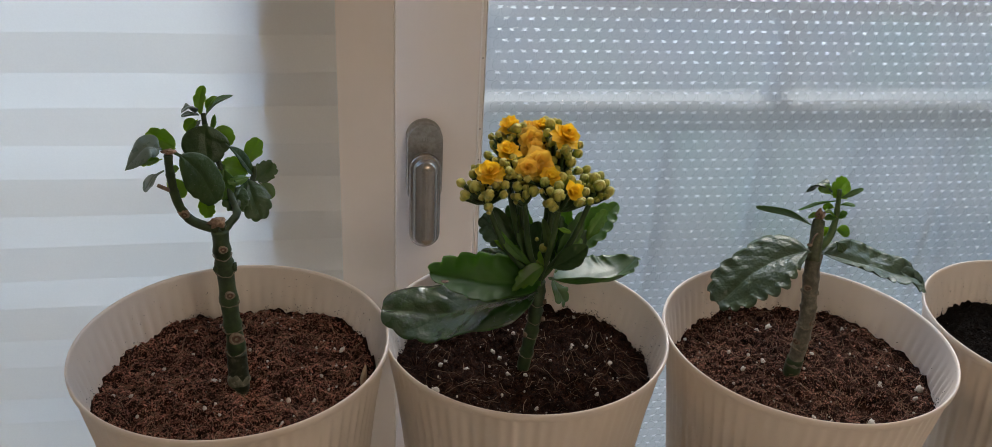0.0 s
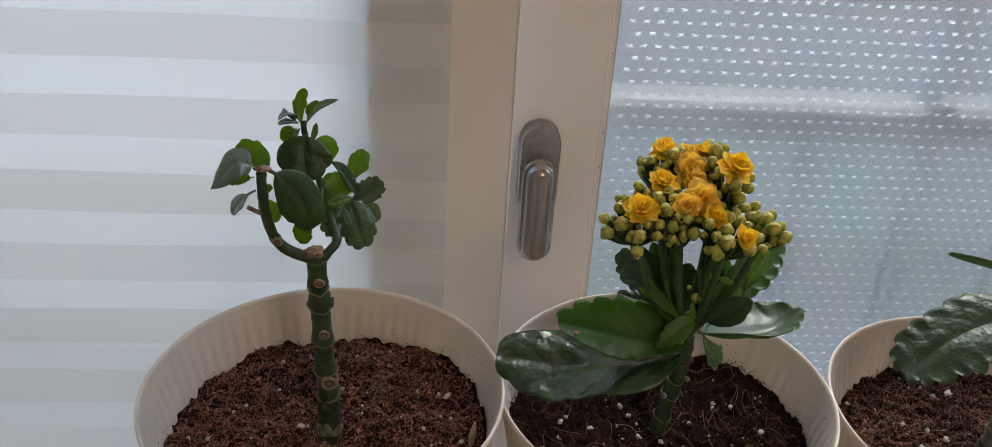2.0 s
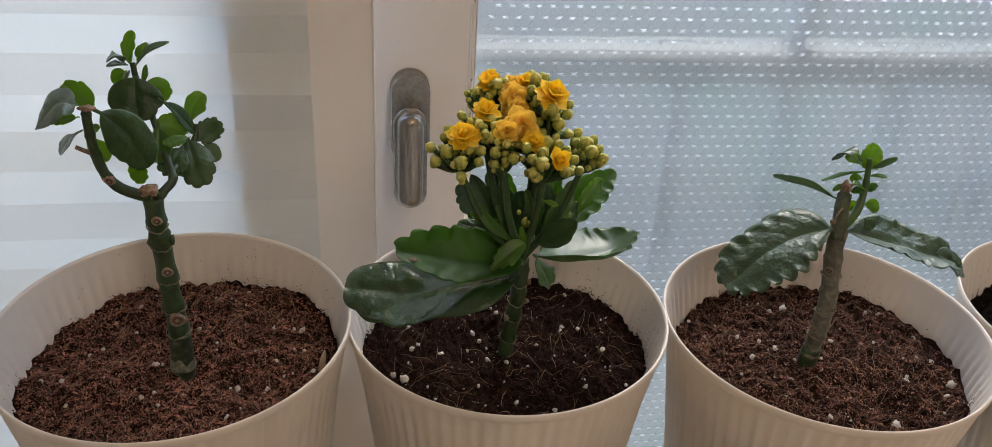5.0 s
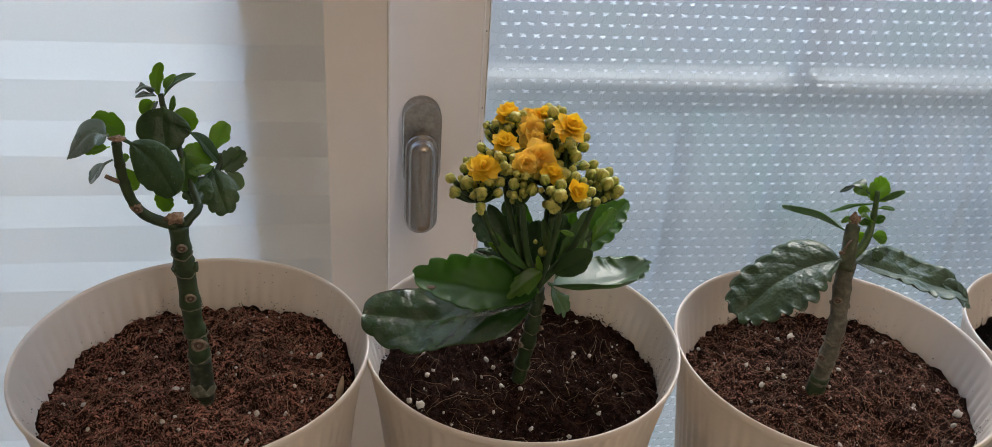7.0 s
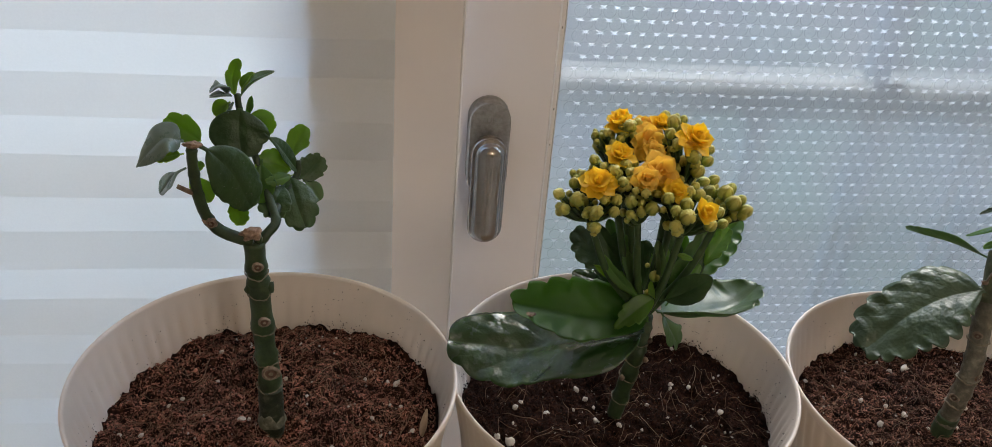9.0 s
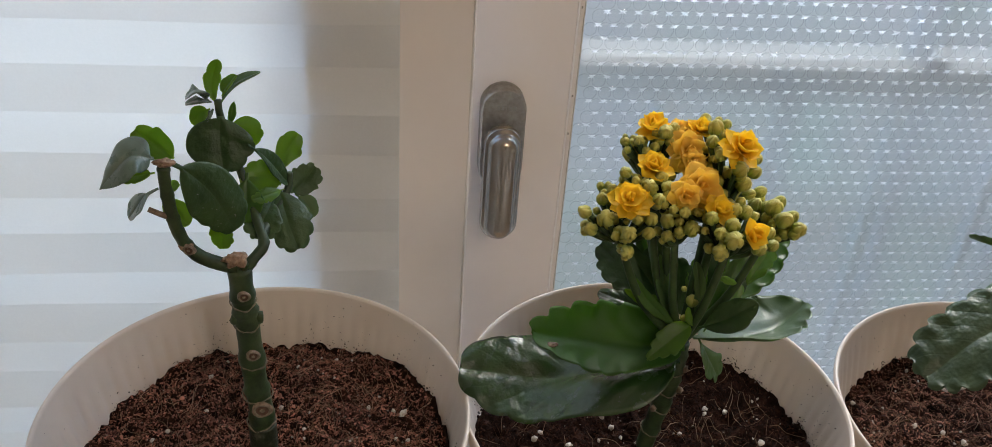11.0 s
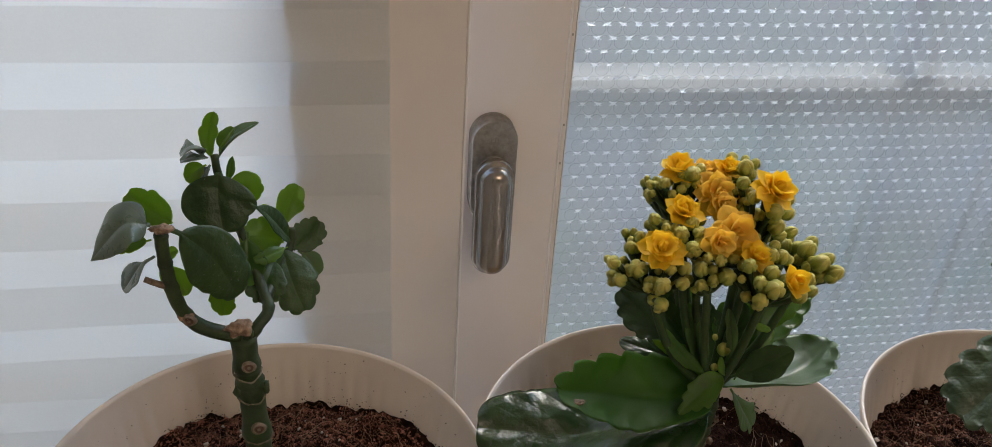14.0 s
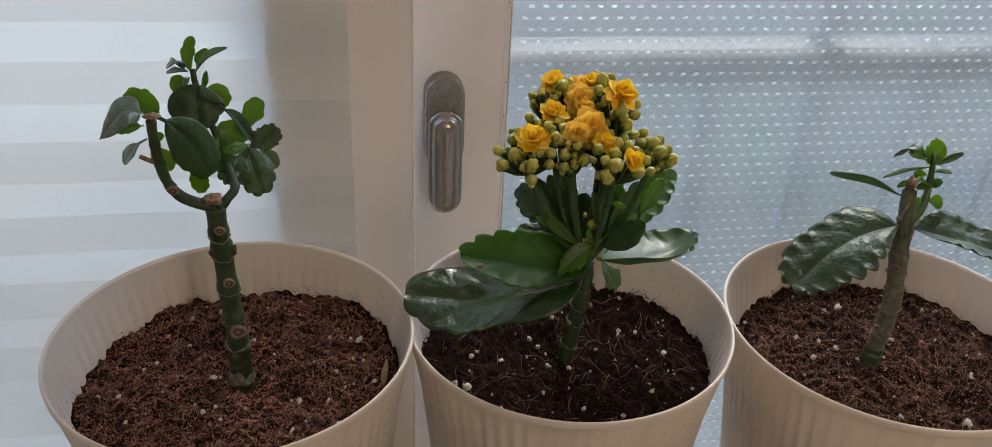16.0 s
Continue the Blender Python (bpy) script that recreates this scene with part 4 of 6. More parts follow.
POTS["right"] = flower_pot(0.2772, 0.4283, 0.1426, 1.015, 0.0312, 14, slope=0.06, label="cream ribbed plastic flower pot holding a cut-back plant", holes=((0.022, -0.034, 0.016, 0.006), (-0.004, 0.0, 0.012, -0.002)),
                      grains=((-1.4, 56.6, 2.2), (5.5, 54.4, 2.9), (-57.2, 47.0, 1.4), (-50.1, 37.3, 1.4), (-33.5, 29.2, 1.4), (-16.0, 14.7, 2.1), (-30.3, 11.7, 2.0), (72.0, 18.2, 2.2), (59.0, 37.3, 1.9), (46.0, -18.2, 2.8), (68.0, -26.9, 2.8), (59.1, -36.7, 1.7), (-16.8, -10.5, 1.7), (-10.8, -44.6, 1.6), (21.0, -53.5, 3.0), (68.0, -6.2, 1.8), (50.9, 38.8, 1.5)))
POTS["far"] = flower_pot(0.4576, 0.4225, 0.1426, 1.015, 0.0330, 21, damp=True, label="cream ribbed plastic flower pot filled with dark soil")

# ---- plants ----
CAM_SIDE = (0.0, -0.78, 0.62)


def scar(parent, place, facing, r):
    """A round leaf scar: a raised ring with a dimple, on a stem."""
    z = unit(facing)
    a = unit(np.cross(z, (0.1, 0.2, 1.0)))
    b = np.cross(z, a)
    verts, faces, seg = [], [], 16
    prof = ((1.25, -0.0006), (1.12, 0.0003), (0.95, 0.0007), (0.75, 0.0004), (0.45, -0.0001), (0.30, 0.0005), (0.12, 0.0005))
    for f, h in prof:
        for k in range(seg):
            th = 2 * math.pi * k / seg
            q = r * f * (1 + 0.06 * math.sin(3 * th + f * 4))
            verts.append(np.array(place) + a * q * math.cos(th) + b * 0.85 * q * math.sin(th) + z * h)
    for i in range(len(prof) - 1):
        for k in range(seg):
            k2 = (k + 1) % seg
            faces.append((i * seg + k, i * seg + k2, (i + 1) * seg + k2, (i + 1) * seg + k))
    faces.append(tuple((len(prof) - 1) * seg + k for k in range(seg)))
    slots = [(0, 0, 1, 2, 2, 1, 1)[i // seg] for i in range(len(faces))]
    return mesh_object("leaf_scar", verts, faces, ("scar", "scar_rim", "scar_core"), parent, "pale rimmed round leaf scar", slots=slots)


def node_ring(parent, c, axis, r, h=0.0004, seed=0, droop=0.0016):
    """The thin ragged pale lip round a stem where a leaf once sat; it sags on the room's side."""
    z = unit(axis)
    a = unit(np.cross(z, (0.3, 1.0, 0.1)))
    b = np.cross(z, a)
    pts = []
    for k in range(33):
        th = 2 * math.pi * k / 32
        out = a * math.cos(th) + b * math.sin(th)
        sag = max(0.0, -out[1]) ** 2
        off = -droop * sag + 0.25 * droop * math.sin(3 * th + seed) + 0.15 * droop * math.sin(7 * th + 2 * seed)
        pts.append(np.array(c) + out * r * (1.0 + 0.05 * math.sin(2 * th + seed)) + z * off)
    v, f = tube_data(pts, [h * (0.55 + 0.6 * abs(math.sin(k * 0.9 + seed))) for k in range(33)], 5)
    return mesh_object("node_ring", v, f, "scar_rim", parent, "thin pale ring at a stem joint")


def papery_sheath(parent, c, r, height, seed):
    """A ragged dry collar at a stem's foot."""
    rg = random.Random(seed)
    seg, rows = 30, 5
    verts, faces = [], []
    ragged = [0.62 + 0.22 * math.sin(2 * math.pi * k * 3 / seg + 1.0) + 0.10 * math.sin(2 * math.pi * k * 7 / seg) + rg.uniform(-0.08, 0.08) for k in range(seg)]
    for inner in (0, 1):
        for i in range(rows + 1):
            for k in range(seg):
                th = 2 * math.pi * k / seg
                rr = r * (1.12 - 0.16 * i / rows + 0.05 * math.sin(5 * th + i)) - 0.0004 * inner
                verts.append((c[0] + rr * math.cos(th), c[1] + rr * math.sin(th), c[2] + height * ragged[k] * i / rows))
    off = (rows + 1) * seg
    for i in range(rows):
        for k in range(seg):
            k2 = (k + 1) % seg
            q = (i * seg + k, i * seg + k2, (i + 1) * seg + k2, (i + 1) * seg + k)
            faces += [q, tuple(off + j for j in q[::-1])]
    for k in range(seg):
        k2 = (k + 1) % seg
        faces.append((rows * seg + k, rows * seg + k2, off + rows * seg + k2, off + rows * seg + k))
    return mesh_object("dry_sheath", verts, faces, "sheath", parent, "dry papery scale at the stem's foot")


def dried_cut(parent, place, r, seed, tall=1.0):
    return blob("dried_cut", place, r, "cut", parent, (1.1, 0.9, 0.75 * tall), seed, 0.7, 3, "dried pinkish brown cut")


def leaves(parent, rows, **common):
    return [leaf(parent, spine, width, up, mat, **{**common, **kw}) for spine, width, up, mat, kw in rows]


def on_leaf(ob, along, across):
    """A place on a leaf's upper face; along and across from 0 to 1."""
    v = ob.data.vertices[round(along * LEAF_U) * (LEAF_V + 1) + round(across * LEAF_V)]
    return stands(ob) @ v.co


# -- the branched plant --
def branched_plant():
    p = tagged(empty("kalanchoe_plant", (-0.068, 0.439, 0.121)), "young branched kalanchoe with round dark leaves and no flowers", "plant", "potted plants")
    tube("stem", ((-0.0675, 0.4395, 0.1109), (-0.0667, 0.4395, 0.1207), (-0.0668, 0.4405, 0.1324), (-0.0669, 0.4415, 0.1496), (-0.0679, 0.4420, 0.1611), (-0.0684, 0.4420, 0.1765), (-0.0689, 0.4420, 0.1961), (-0.0694, 0.4420, 0.2058), (-0.0696, 0.4425, 0.2181)),
         0.0053, 0.0046, "stem", p, 72, 20, "dark green jointed stem", (0.34, 0.48, 0.62, 0.78, 0.88), 0.02)
    tube("stem_foot", ((-0.0675, 0.4395, 0.1109), (-0.0667, 0.4395, 0.1207), (-0.0668, 0.4405, 0.1324), (-0.0668, 0.4408, 0.1408)), 0.0058, 0.0057, "stem_foot", p, 24, 20, "dark mottled foot of the stem", (), 0.03)
    for i, (c, r) in enumerate((((-0.0670, 0.4412, 0.1422), 0.0057), ((-0.0676, 0.4420, 0.1568), 0.0058), ((-0.0682, 0.4420, 0.1739), 0.0053), ((-0.0690, 0.4420, 0.1932), 0.0052), ((-0.0694, 0.4420, 0.2037), 0.0052))):
        node_ring(p, c, (0.05, 0.05, 1), r, 0.00034, i)
    scar(p, (-0.0654, 0.4358, 0.1525), (0.1, -1, 0.15), 0.0035)
    scar(p, (-0.0669, 0.4366, 0.1804), (0.15, -1, 0.15), 0.0023)
    scar(p, (-0.0681, 0.4370, 0.2087), (0.1, -1, 0.15), 0.0021)
    for s, c in enumerate(((-0.0636, 0.4415, 0.1960), (-0.0729, 0.4400, 0.1960), (-0.0676, 0.4400, 0.2212))):
        blob("bud_eye", c, 0.0018, "stem", p, (1, 1, 1.5), s, 0.5, 2)
    papery_sheath(p, (-0.0669, 0.4395, 0.1212), 0.0060, 0.0085, 4)
    dried_cut(p, (-0.0698, 0.4392, 0.2243), 0.0033, 3)
    dried_cut(p, (-0.0724, 0.4405, 0.2237), 0.0022, 5)
    # branches
    tube("branch", ((-0.0705, 0.4420, 0.2188), (-0.0775, 0.4410, 0.2218), (-0.0834, 0.4400, 0.2258), (-0.0871, 0.4385, 0.2323), (-0.0891, 0.4375, 0.2403), (-0.0900, 0.4370, 0.2492), (-0.0904, 0.4370, 0.2579), (-0.0901, 0.4370, 0.2641)),
         0.0027, 0.0021, "stem", p, 40, 12, "thin dark branch", (0.40, 0.62, 0.78, 0.98), 0.03)
    scar(p, (-0.0852, 0.4355, 0.2309), (-0.2, -1, 0.1), 0.0020)
    dried_cut(p, (-0.0864, 0.4375, 0.2315), 0.0019, 8)
    dried_cut(p, (-0.0897, 0.4362, 0.2660), 0.0026, 9, 0.6)
    tube("spur", ((-0.0901, 0.4368, 0.2439), (-0.0935, 0.4360, 0.2459), (-0.0970, 0.4358, 0.2479)), 0.0012, 0.0010, "scar", p, 6, 8, "short dry spur")
    tube("branch", ((-0.0694, 0.4430, 0.2147), (-0.0650, 0.4445, 0.2204), (-0.0611, 0.4500, 0.2240), (-0.0637, 0.4570, 0.2293), (-0.0679, 0.4660, 0.2376), (-0.0728, 0.4720, 0.2518), (-0.0763, 0.4725, 0.2657), (-0.0771, 0.4735, 0.2730)),
         0.0024, 0.0013, "stem", p, 40, 12, "thin green branch", (0.12, 0.30, 0.6), 0.03)
    tube("branch", ((-0.0623, 0.4530, 0.2258), (-0.0593, 0.4660, 0.2269), (-0.0542, 0.4770, 0.2328), (-0.0533, 0.4790, 0.2395)), 0.0022, 0.0013, "stem", p, 16, 10, "thin green branch", (0.5,))
    for s, (x, y, z) in enumerate(((-0.0705, 0.4725, 0.2640), (-0.0600, 0.466, 0.2275), (-0.0562, 0.4700, 0.2240))):
        blob("bud_eye", (x, y - 0.0035, z), 0.0008, "perlite", p, (1, 1, 1), s, 0.1, 1, "tiny whitish leaf bud")
    grown = leaves(p, (
        (((-0.0929, 0.4370, 0.2671), (-0.1001, 0.4340, 0.2690), (-0.1105, 0.4320, 0.2578)), 0.0150, (-0.45, -0.55, 0.7), "leaf_pale", dict(full=0.4, cup=0.0, quilt=0.0, ripple=0.004, wave=0.02, scallops=2, depth=0.03, shape=0.72, petiole=0.05, blunt=0.95)),
        (((-0.0868, 0.4390, 0.2663), (-0.0927, 0.4430, 0.2688), (-0.1006, 0.4470, 0.2729)), 0.0101, (0.1, -0.85, 0.5), "leaf_fresh", dict(full=0.5, scallops=2, sharp=0.4, depth=0.18, petiole=0.02, shape=1.0, blunt=0.4, cup=0.25)),
        (((-0.0933, 0.4375, 0.2614), (-0.0989, 0.4360, 0.2609), (-0.1056, 0.4350, 0.2601)), 0.0060, (-0.2, -0.5, 0.8), "leaf_fresh", dict(full=0.5, scallops=3, depth=0.14, shape=0.9, cup=0.3)),
        (((-0.0923, 0.4380, 0.2538), (-0.0868, 0.4410, 0.2555)), 0.0041, CAM_SIDE, "leaf_fresh", dict(full=0.5, scallops=2, shape=1.1)),
        (((-0.0932, 0.4380, 0.2550), (-0.0974, 0.4360, 0.2528), (-0.1031, 0.4330, 0.2458)), 0.0118, (-0.5, -0.2, 0.85), "leaf_pale", dict(quilt=0.0, ripple=0.004, wave=0.02, petiole=0.25, scallops=2, shape=1.1, depth=0.04)),
        (((-0.0929, 0.4400, 0.2490), (-0.0887, 0.4390, 0.2457), (-0.0849, 0.4380, 0.2397)), 0.0088, (0, -0.85, 0.5), "leaf_fresh", dict(full=0.5, scallops=2, depth=0.05, petiole=0.02, shape=1.1, blunt=0.6)),
        (((-0.0888, 0.4370, 0.2662), (-0.0834, 0.4390, 0.2614), (-0.0763, 0.4430, 0.2501), (-0.0705, 0.4470, 0.2324)), 0.0196, (0.25, -0.75, 0.6), "leaf_thick", dict(full=0.58, scallops=3, depth=0.10, petiole=0.14, shape=1.0, cup=-0.10, blunt=0.38, start=0.62)),
        (((-0.0756, 0.4460, 0.2513), (-0.0744, 0.4500, 0.2386), (-0.0735, 0.4520, 0.2289)), 0.0113, (0.2, -0.75, 0.6), "leaf_thick", dict(full=0.55, scallops=4, depth=0.10, petiole=0.1, shape=1.3, blunt=0.4)),
        (((-0.0768, 0.4520, 0.2353), (-0.0765, 0.4520, 0.2285), (-0.0765, 0.4510, 0.2215)), 0.0082, CAM_SIDE, "leaf_fresh", dict(full=0.5, scallops=3, depth=0.16, petiole=0.03, shape=1.1)),
        (((-0.0756, 0.4690, 0.2684), (-0.0763, 0.4650, 0.2591), (-0.0749, 0.4600, 0.2498)), 0.0238, (0, -0.9, 0.35), "leaf_thick", dict(full=0.55, scallops=2, depth=0.10, petiole=0.04, shape=0.95, blunt=0.40, cup=-0.06)),
        (((-0.0736, 0.4730, 0.2623), (-0.0684, 0.4750, 0.2589), (-0.0650, 0.4760, 0.2531)), 0.0117, (0.2, -0.8, 0.5), "leaf_fresh", dict(full=0.5, scallops=3, depth=0.10, petiole=0.03, shape=1.0)),
        (((-0.0655, 0.4620, 0.2600), (-0.0607, 0.4700, 0.2504), (-0.0541, 0.4780, 0.2354)), 0.0083, (0.6, -0.5, 0.6), "leaf_thick", dict(scallops=2, depth=0.05, cup=0.35)),
        (((-0.0557, 0.4790, 0.2395), (-0.0550, 0.4840, 0.2450), (-0.0501, 0.4890, 0.2519)), 0.0098, (0.2, -0.8, 0.4), "leaf_fresh", dict(full=0.55, scallops=2, sharp=0.4, depth=0.14, petiole=0.1, shape=1.2, blunt=0.45, cup=0.3)),
        (((-0.0568, 0.4800, 0.2426), (-0.0640, 0.4820, 0.2479)), 0.0035, CAM_SIDE, "leaf_fresh", dict(full=0.5, scallops=2)),
        (((-0.0531, 0.4770, 0.2313), (-0.0484, 0.4810, 0.2340), (-0.0435, 0.4850, 0.2389)), 0.0118, (0.1, -0.85, 0.4), "leaf_thick", dict(full=0.55, scallops=3, sharp=0.5, depth=0.18, petiole=0.05, shape=1.0, blunt=0.3, cup=0.2)),
        (((-0.0515, 0.4780, 0.2301), (-0.0478, 0.4770, 0.2270), (-0.0440, 0.4750, 0.2212)), 0.0088, (0.2, -0.6, 0.8), "leaf_mid", dict(quilt=0.0, ripple=0.004, wave=0.02, scallops=2, shape=1.1, depth=0.05)),
        (((-0.0572, 0.4750, 0.2337), (-0.0539, 0.4660, 0.2261), (-0.0493, 0.4590, 0.2159)), 0.0182, (0.15, -0.75, 0.6), "leaf_thick", dict(full=0.55, scallops=3, sharp=0.3, depth=0.12, shape=1.1, petiole=0.04, cup=-0.12, blunt=0.4)),
        (((-0.0592, 0.4720, 0.2313), (-0.0616, 0.4620, 0.2289), (-0.0646, 0.4550, 0.2234)), 0.0140, CAM_SIDE, "leaf_thick", dict(full=0.55, scallops=4, depth=0.14, shape=1.2)),
        (((-0.0561, 0.4720, 0.2379), (-0.0627, 0.4700, 0.2419), (-0.0709, 0.4680, 0.2432)), 0.0124, (0, -0.7, 0.7), "leaf_fresh", dict(full=0.5, scallops=3, depth=0.10, petiole=0.04, shape=1.0, blunt=0.5)),
        (((-0.0547, 0.4700, 0.2368), (-0.0604, 0.4640, 0.2375), (-0.0657, 0.4600, 0.2378)), 0.0051, (0.1, -0.8, 0.6), "leaf_fresh", dict(full=0.5, scallops=4, depth=0.20, shape=1.1)),
        (((-0.0680, 0.4680, 0.2452), (-0.0680, 0.4630, 0.2374), (-0.0687, 0.4580, 0.2289)), 0.0124, CAM_SIDE, "leaf", dict(scallops=3, shape=1.1)),
        (((-0.0781, 0.4730, 0.2713), (-0.0790, 0.4760, 0.2784), (-0.0763, 0.4780, 0.2871)), 0.0056, (0.1, -0.9, 0.3), "leaf_fresh", dict(full=0.5, scallops=2, depth=0.22, shape=1.25, petiole=0.06, blunt=0.5, cup=0.3)),
        (((-0.0767, 0.4730, 0.2707), (-0.0721, 0.4800, 0.2758), (-0.0632, 0.4900, 0.2775)), 0.0052, (-0.4, -0.4, 0.85), "leaf_mid", dict(scallops=2, depth=0.05, shape=0.9, cup=0.5)),
        (((-0.0753, 0.4740, 0.2741), (-0.0736, 0.4760, 0.2769), (-0.0703, 0.4790, 0.2806)), 0.0061, (-0.6, -0.4, 0.5), "leaf_fresh", dict(full=0.5, scallops=2, depth=0.14, shape=1.0, cup=0.5)),
        (((-0.0803, 0.4735, 0.2723), (-0.0835, 0.4710, 0.2777), (-0.0876, 0.4700, 0.2749)), 0.0105, (-0.1, 0.05, 1), "leaf_pale", dict(quilt=0.0, ripple=0.004, wave=0.02, scallops=3, depth=0.10, shape=1.02)),
        (((-0.0795, 0.4735, 0.2720), (-0.0826, 0.4700, 0.2740), (-0.0877, 0.4690, 0.2730)), 0.0092, (0, 0.1, 1), "leaf_pale", dict(quilt=0.0, ripple=0.004, wave=0.02, scallops=2, shape=1.1)),
        (((-0.0801, 0.4735, 0.2692), (-0.0834, 0.4730, 0.2674), (-0.0874, 0.4730, 0.2635)), 0.0074, CAM_SIDE, "leaf_fresh", dict(full=0.5, scallops=2, depth=0.05, shape=1.0, blunt=0.5)),
        (((-0.0787, 0.4725, 0.2696), (-0.0804, 0.4720, 0.2672), (-0.0825, 0.4720, 0.2643)), 0.0084, (-0.3, -0.2, 0.9), "leaf_pale", dict(quilt=0.0, ripple=0.004, wave=0.02, scallops=2, depth=0.05)),
        (((-0.0738, 0.4710, 0.2624), (-0.0722, 0.4720, 0.2672), (-0.0710, 0.4730, 0.2726)), 0.0030, CAM_SIDE, "leaf", dict(scallops=2, depth=0.08, shape=1.0, blunt=0.8, cup=0.4)),
    ), depth=0.085, start=0.42, pucker=0.03, quilt=0.004, ripple=0.012)
    big = grown[6]
    rg = random.Random(6)
    for k in range(16):
        blob("pale_speck", on_leaf(big, rg.uniform(0.35, 0.9), rg.uniform(0.15, 0.85)), rg.uniform(0.00012, 0.00026), "fleck", big, (1.5, 0.7, 0.7), k, 0.5, 1, "small pale fleck on the leaf")


branched_plant()

# -- the flowering plant --
NECK = np.array((0.1065, 0.440, 0.176))


def petal_shape(length, width, curl, sharp):
    """Flat petal from the origin along +x, its tip the blunter the higher sharp is, curling up by curl."""
    nu, nv = 10, 6
    verts, faces = [], []
    for layer in (1, -1):
        for i in range(nu + 1):
            u = i / nu
            w = width / 2 * (0.25 + 0.75 * math.sin(math.pi / 2 * min(1.0, u / 0.6)) ** 1.2) * (1 if u < 0.5 else max(0.05, 1 - ((u - 0.5) / 0.5) ** sharp))
            for k in range(nv + 1):
                v = 2 * k / nv - 1
                x = length * (u - 0.04 * v * v * u)
                z = curl * length * u * u + 0.25 * w * v * v + layer * 0.00012
                verts.append((x, w * v, z))
    row = nv + 1
    off = (nu + 1) * row
    for i in range(nu):
        for k in range(nv):
            a, b, c, d = i * row + k, i * row + k + 1, (i + 1) * row + k + 1, (i + 1) * row + k
            faces += [(a, b, c, d), (off + d, off + c, off + b, off + a)]
    return verts, faces


PETALS = {}


def petal_mesh(kind, mat):
    if (kind, mat) not in PETALS:
        length, width, curl, sharp = {"outer": (0.0092, 0.0066, -0.05, 3.0), "mid": (0.0080, 0.0058, 0.12, 3.0), "inner": (0.0058, 0.0040, 0.35, 2.0), "broad": (0.0088, 0.0074, -0.06, 3.0)}[kind]
        v, f = petal_shape(length, width, curl, sharp)
        ob = mesh_object("petal", v, f, mat)
        PETALS[kind, mat] = ob.data
        bpy.data.objects.remove(ob)
    return PETALS[kind, mat]


def flower(parent, place, facing, size, mat, whorls, seed, label):
    rg = random.Random(seed)
    bm = bmesh.new()
    bmesh.ops.create_icosphere(bm, subdivisions=2, radius=1)
    for v in bm.verts:
        v.co = Vector((v.co.x * 0.0012, v.co.y * 0.0012, v.co.z * 0.0022 - 0.0020))
    core = part("flower", bm, "sepal", None, label, True)
    m = Matrix.Translation(place) @ Vector(facing).normalized().to_track_quat("Z", "Y").to_matrix().to_4x4() @ Matrix.Diagonal((size, size, size, 1))
    core.matrix_basis = m
    put_under(core, parent)
    for w, (kind, count, lift, rise) in enumerate(whorls):
        turn = rg.uniform(0, 6.28)
        for k in range(count):
            pt = new("petal", petal_mesh(kind, mat))
            pt.parent = core
            th = turn + 2 * math.pi * k / count + rg.uniform(-0.13, 0.13)
            s = rg.uniform(0.88, 1.08)
            pt.matrix_basis = Matrix.Translation((0, 0, rise)) @ Matrix.Rotation(th, 4, "Z") @ Matrix.Rotation(-radians(lift + rg.uniform(-9, 9)), 4, "Y") @ Matrix.Rotation(rg.uniform(-0.2, 0.2), 4, "X") @ Matrix.Scale(s, 4)
    return core


def bud_shape():
    """A round bud of four overlapping petals, with sepals under it; radius 1, its tip along +z."""
    verts, faces, slots = [], [], []
    seg, rows = 40, 14
    for i in range(rows + 1):
        a = math.pi * i / rows
        for k in range(seg):
            th = 2 * math.pi * k / seg
            r = math.sin(a) * (1 - 0.24 * (0.5 + 0.5 * math.cos(4 * th + 1.3 * math.cos(a))) ** 9)
            z = math.cos(a) * 1.04 + 0.10 * max(0.0, math.cos(a)) ** 6
            verts.append((r * math.cos(th), r * math.sin(th), z))
    for i in range(rows):
        for k in range(seg):
            k2 = (k + 1) % seg
            faces.append((i * seg + k, (i + 1) * seg + k, (i + 1) * seg + k2, i * seg + k2))
            slots.append(0)
    for s in range(4):
        b = len(verts)
        th0 = math.pi / 2 * s + math.pi / 4
        for u in range(5):
            a = math.pi * (0.99 - 0.09 * u)
            w = (0.42 * (1 - u / 4) + 0.02)
            for v in (-1, 0, 1):
                th = th0 + v * w
                r = 1.05 if v == 0 else 1.02
                verts.append((r * math.sin(a) * math.cos(th), r * math.sin(a) * math.sin(th), r * math.cos(a)))
        for u in range(4):
            for v in range(2):
                a = b + u * 3 + v
                faces.append((a, a + 1, a + 4, a + 3))
                slots.append(1)
    return verts, faces, slots


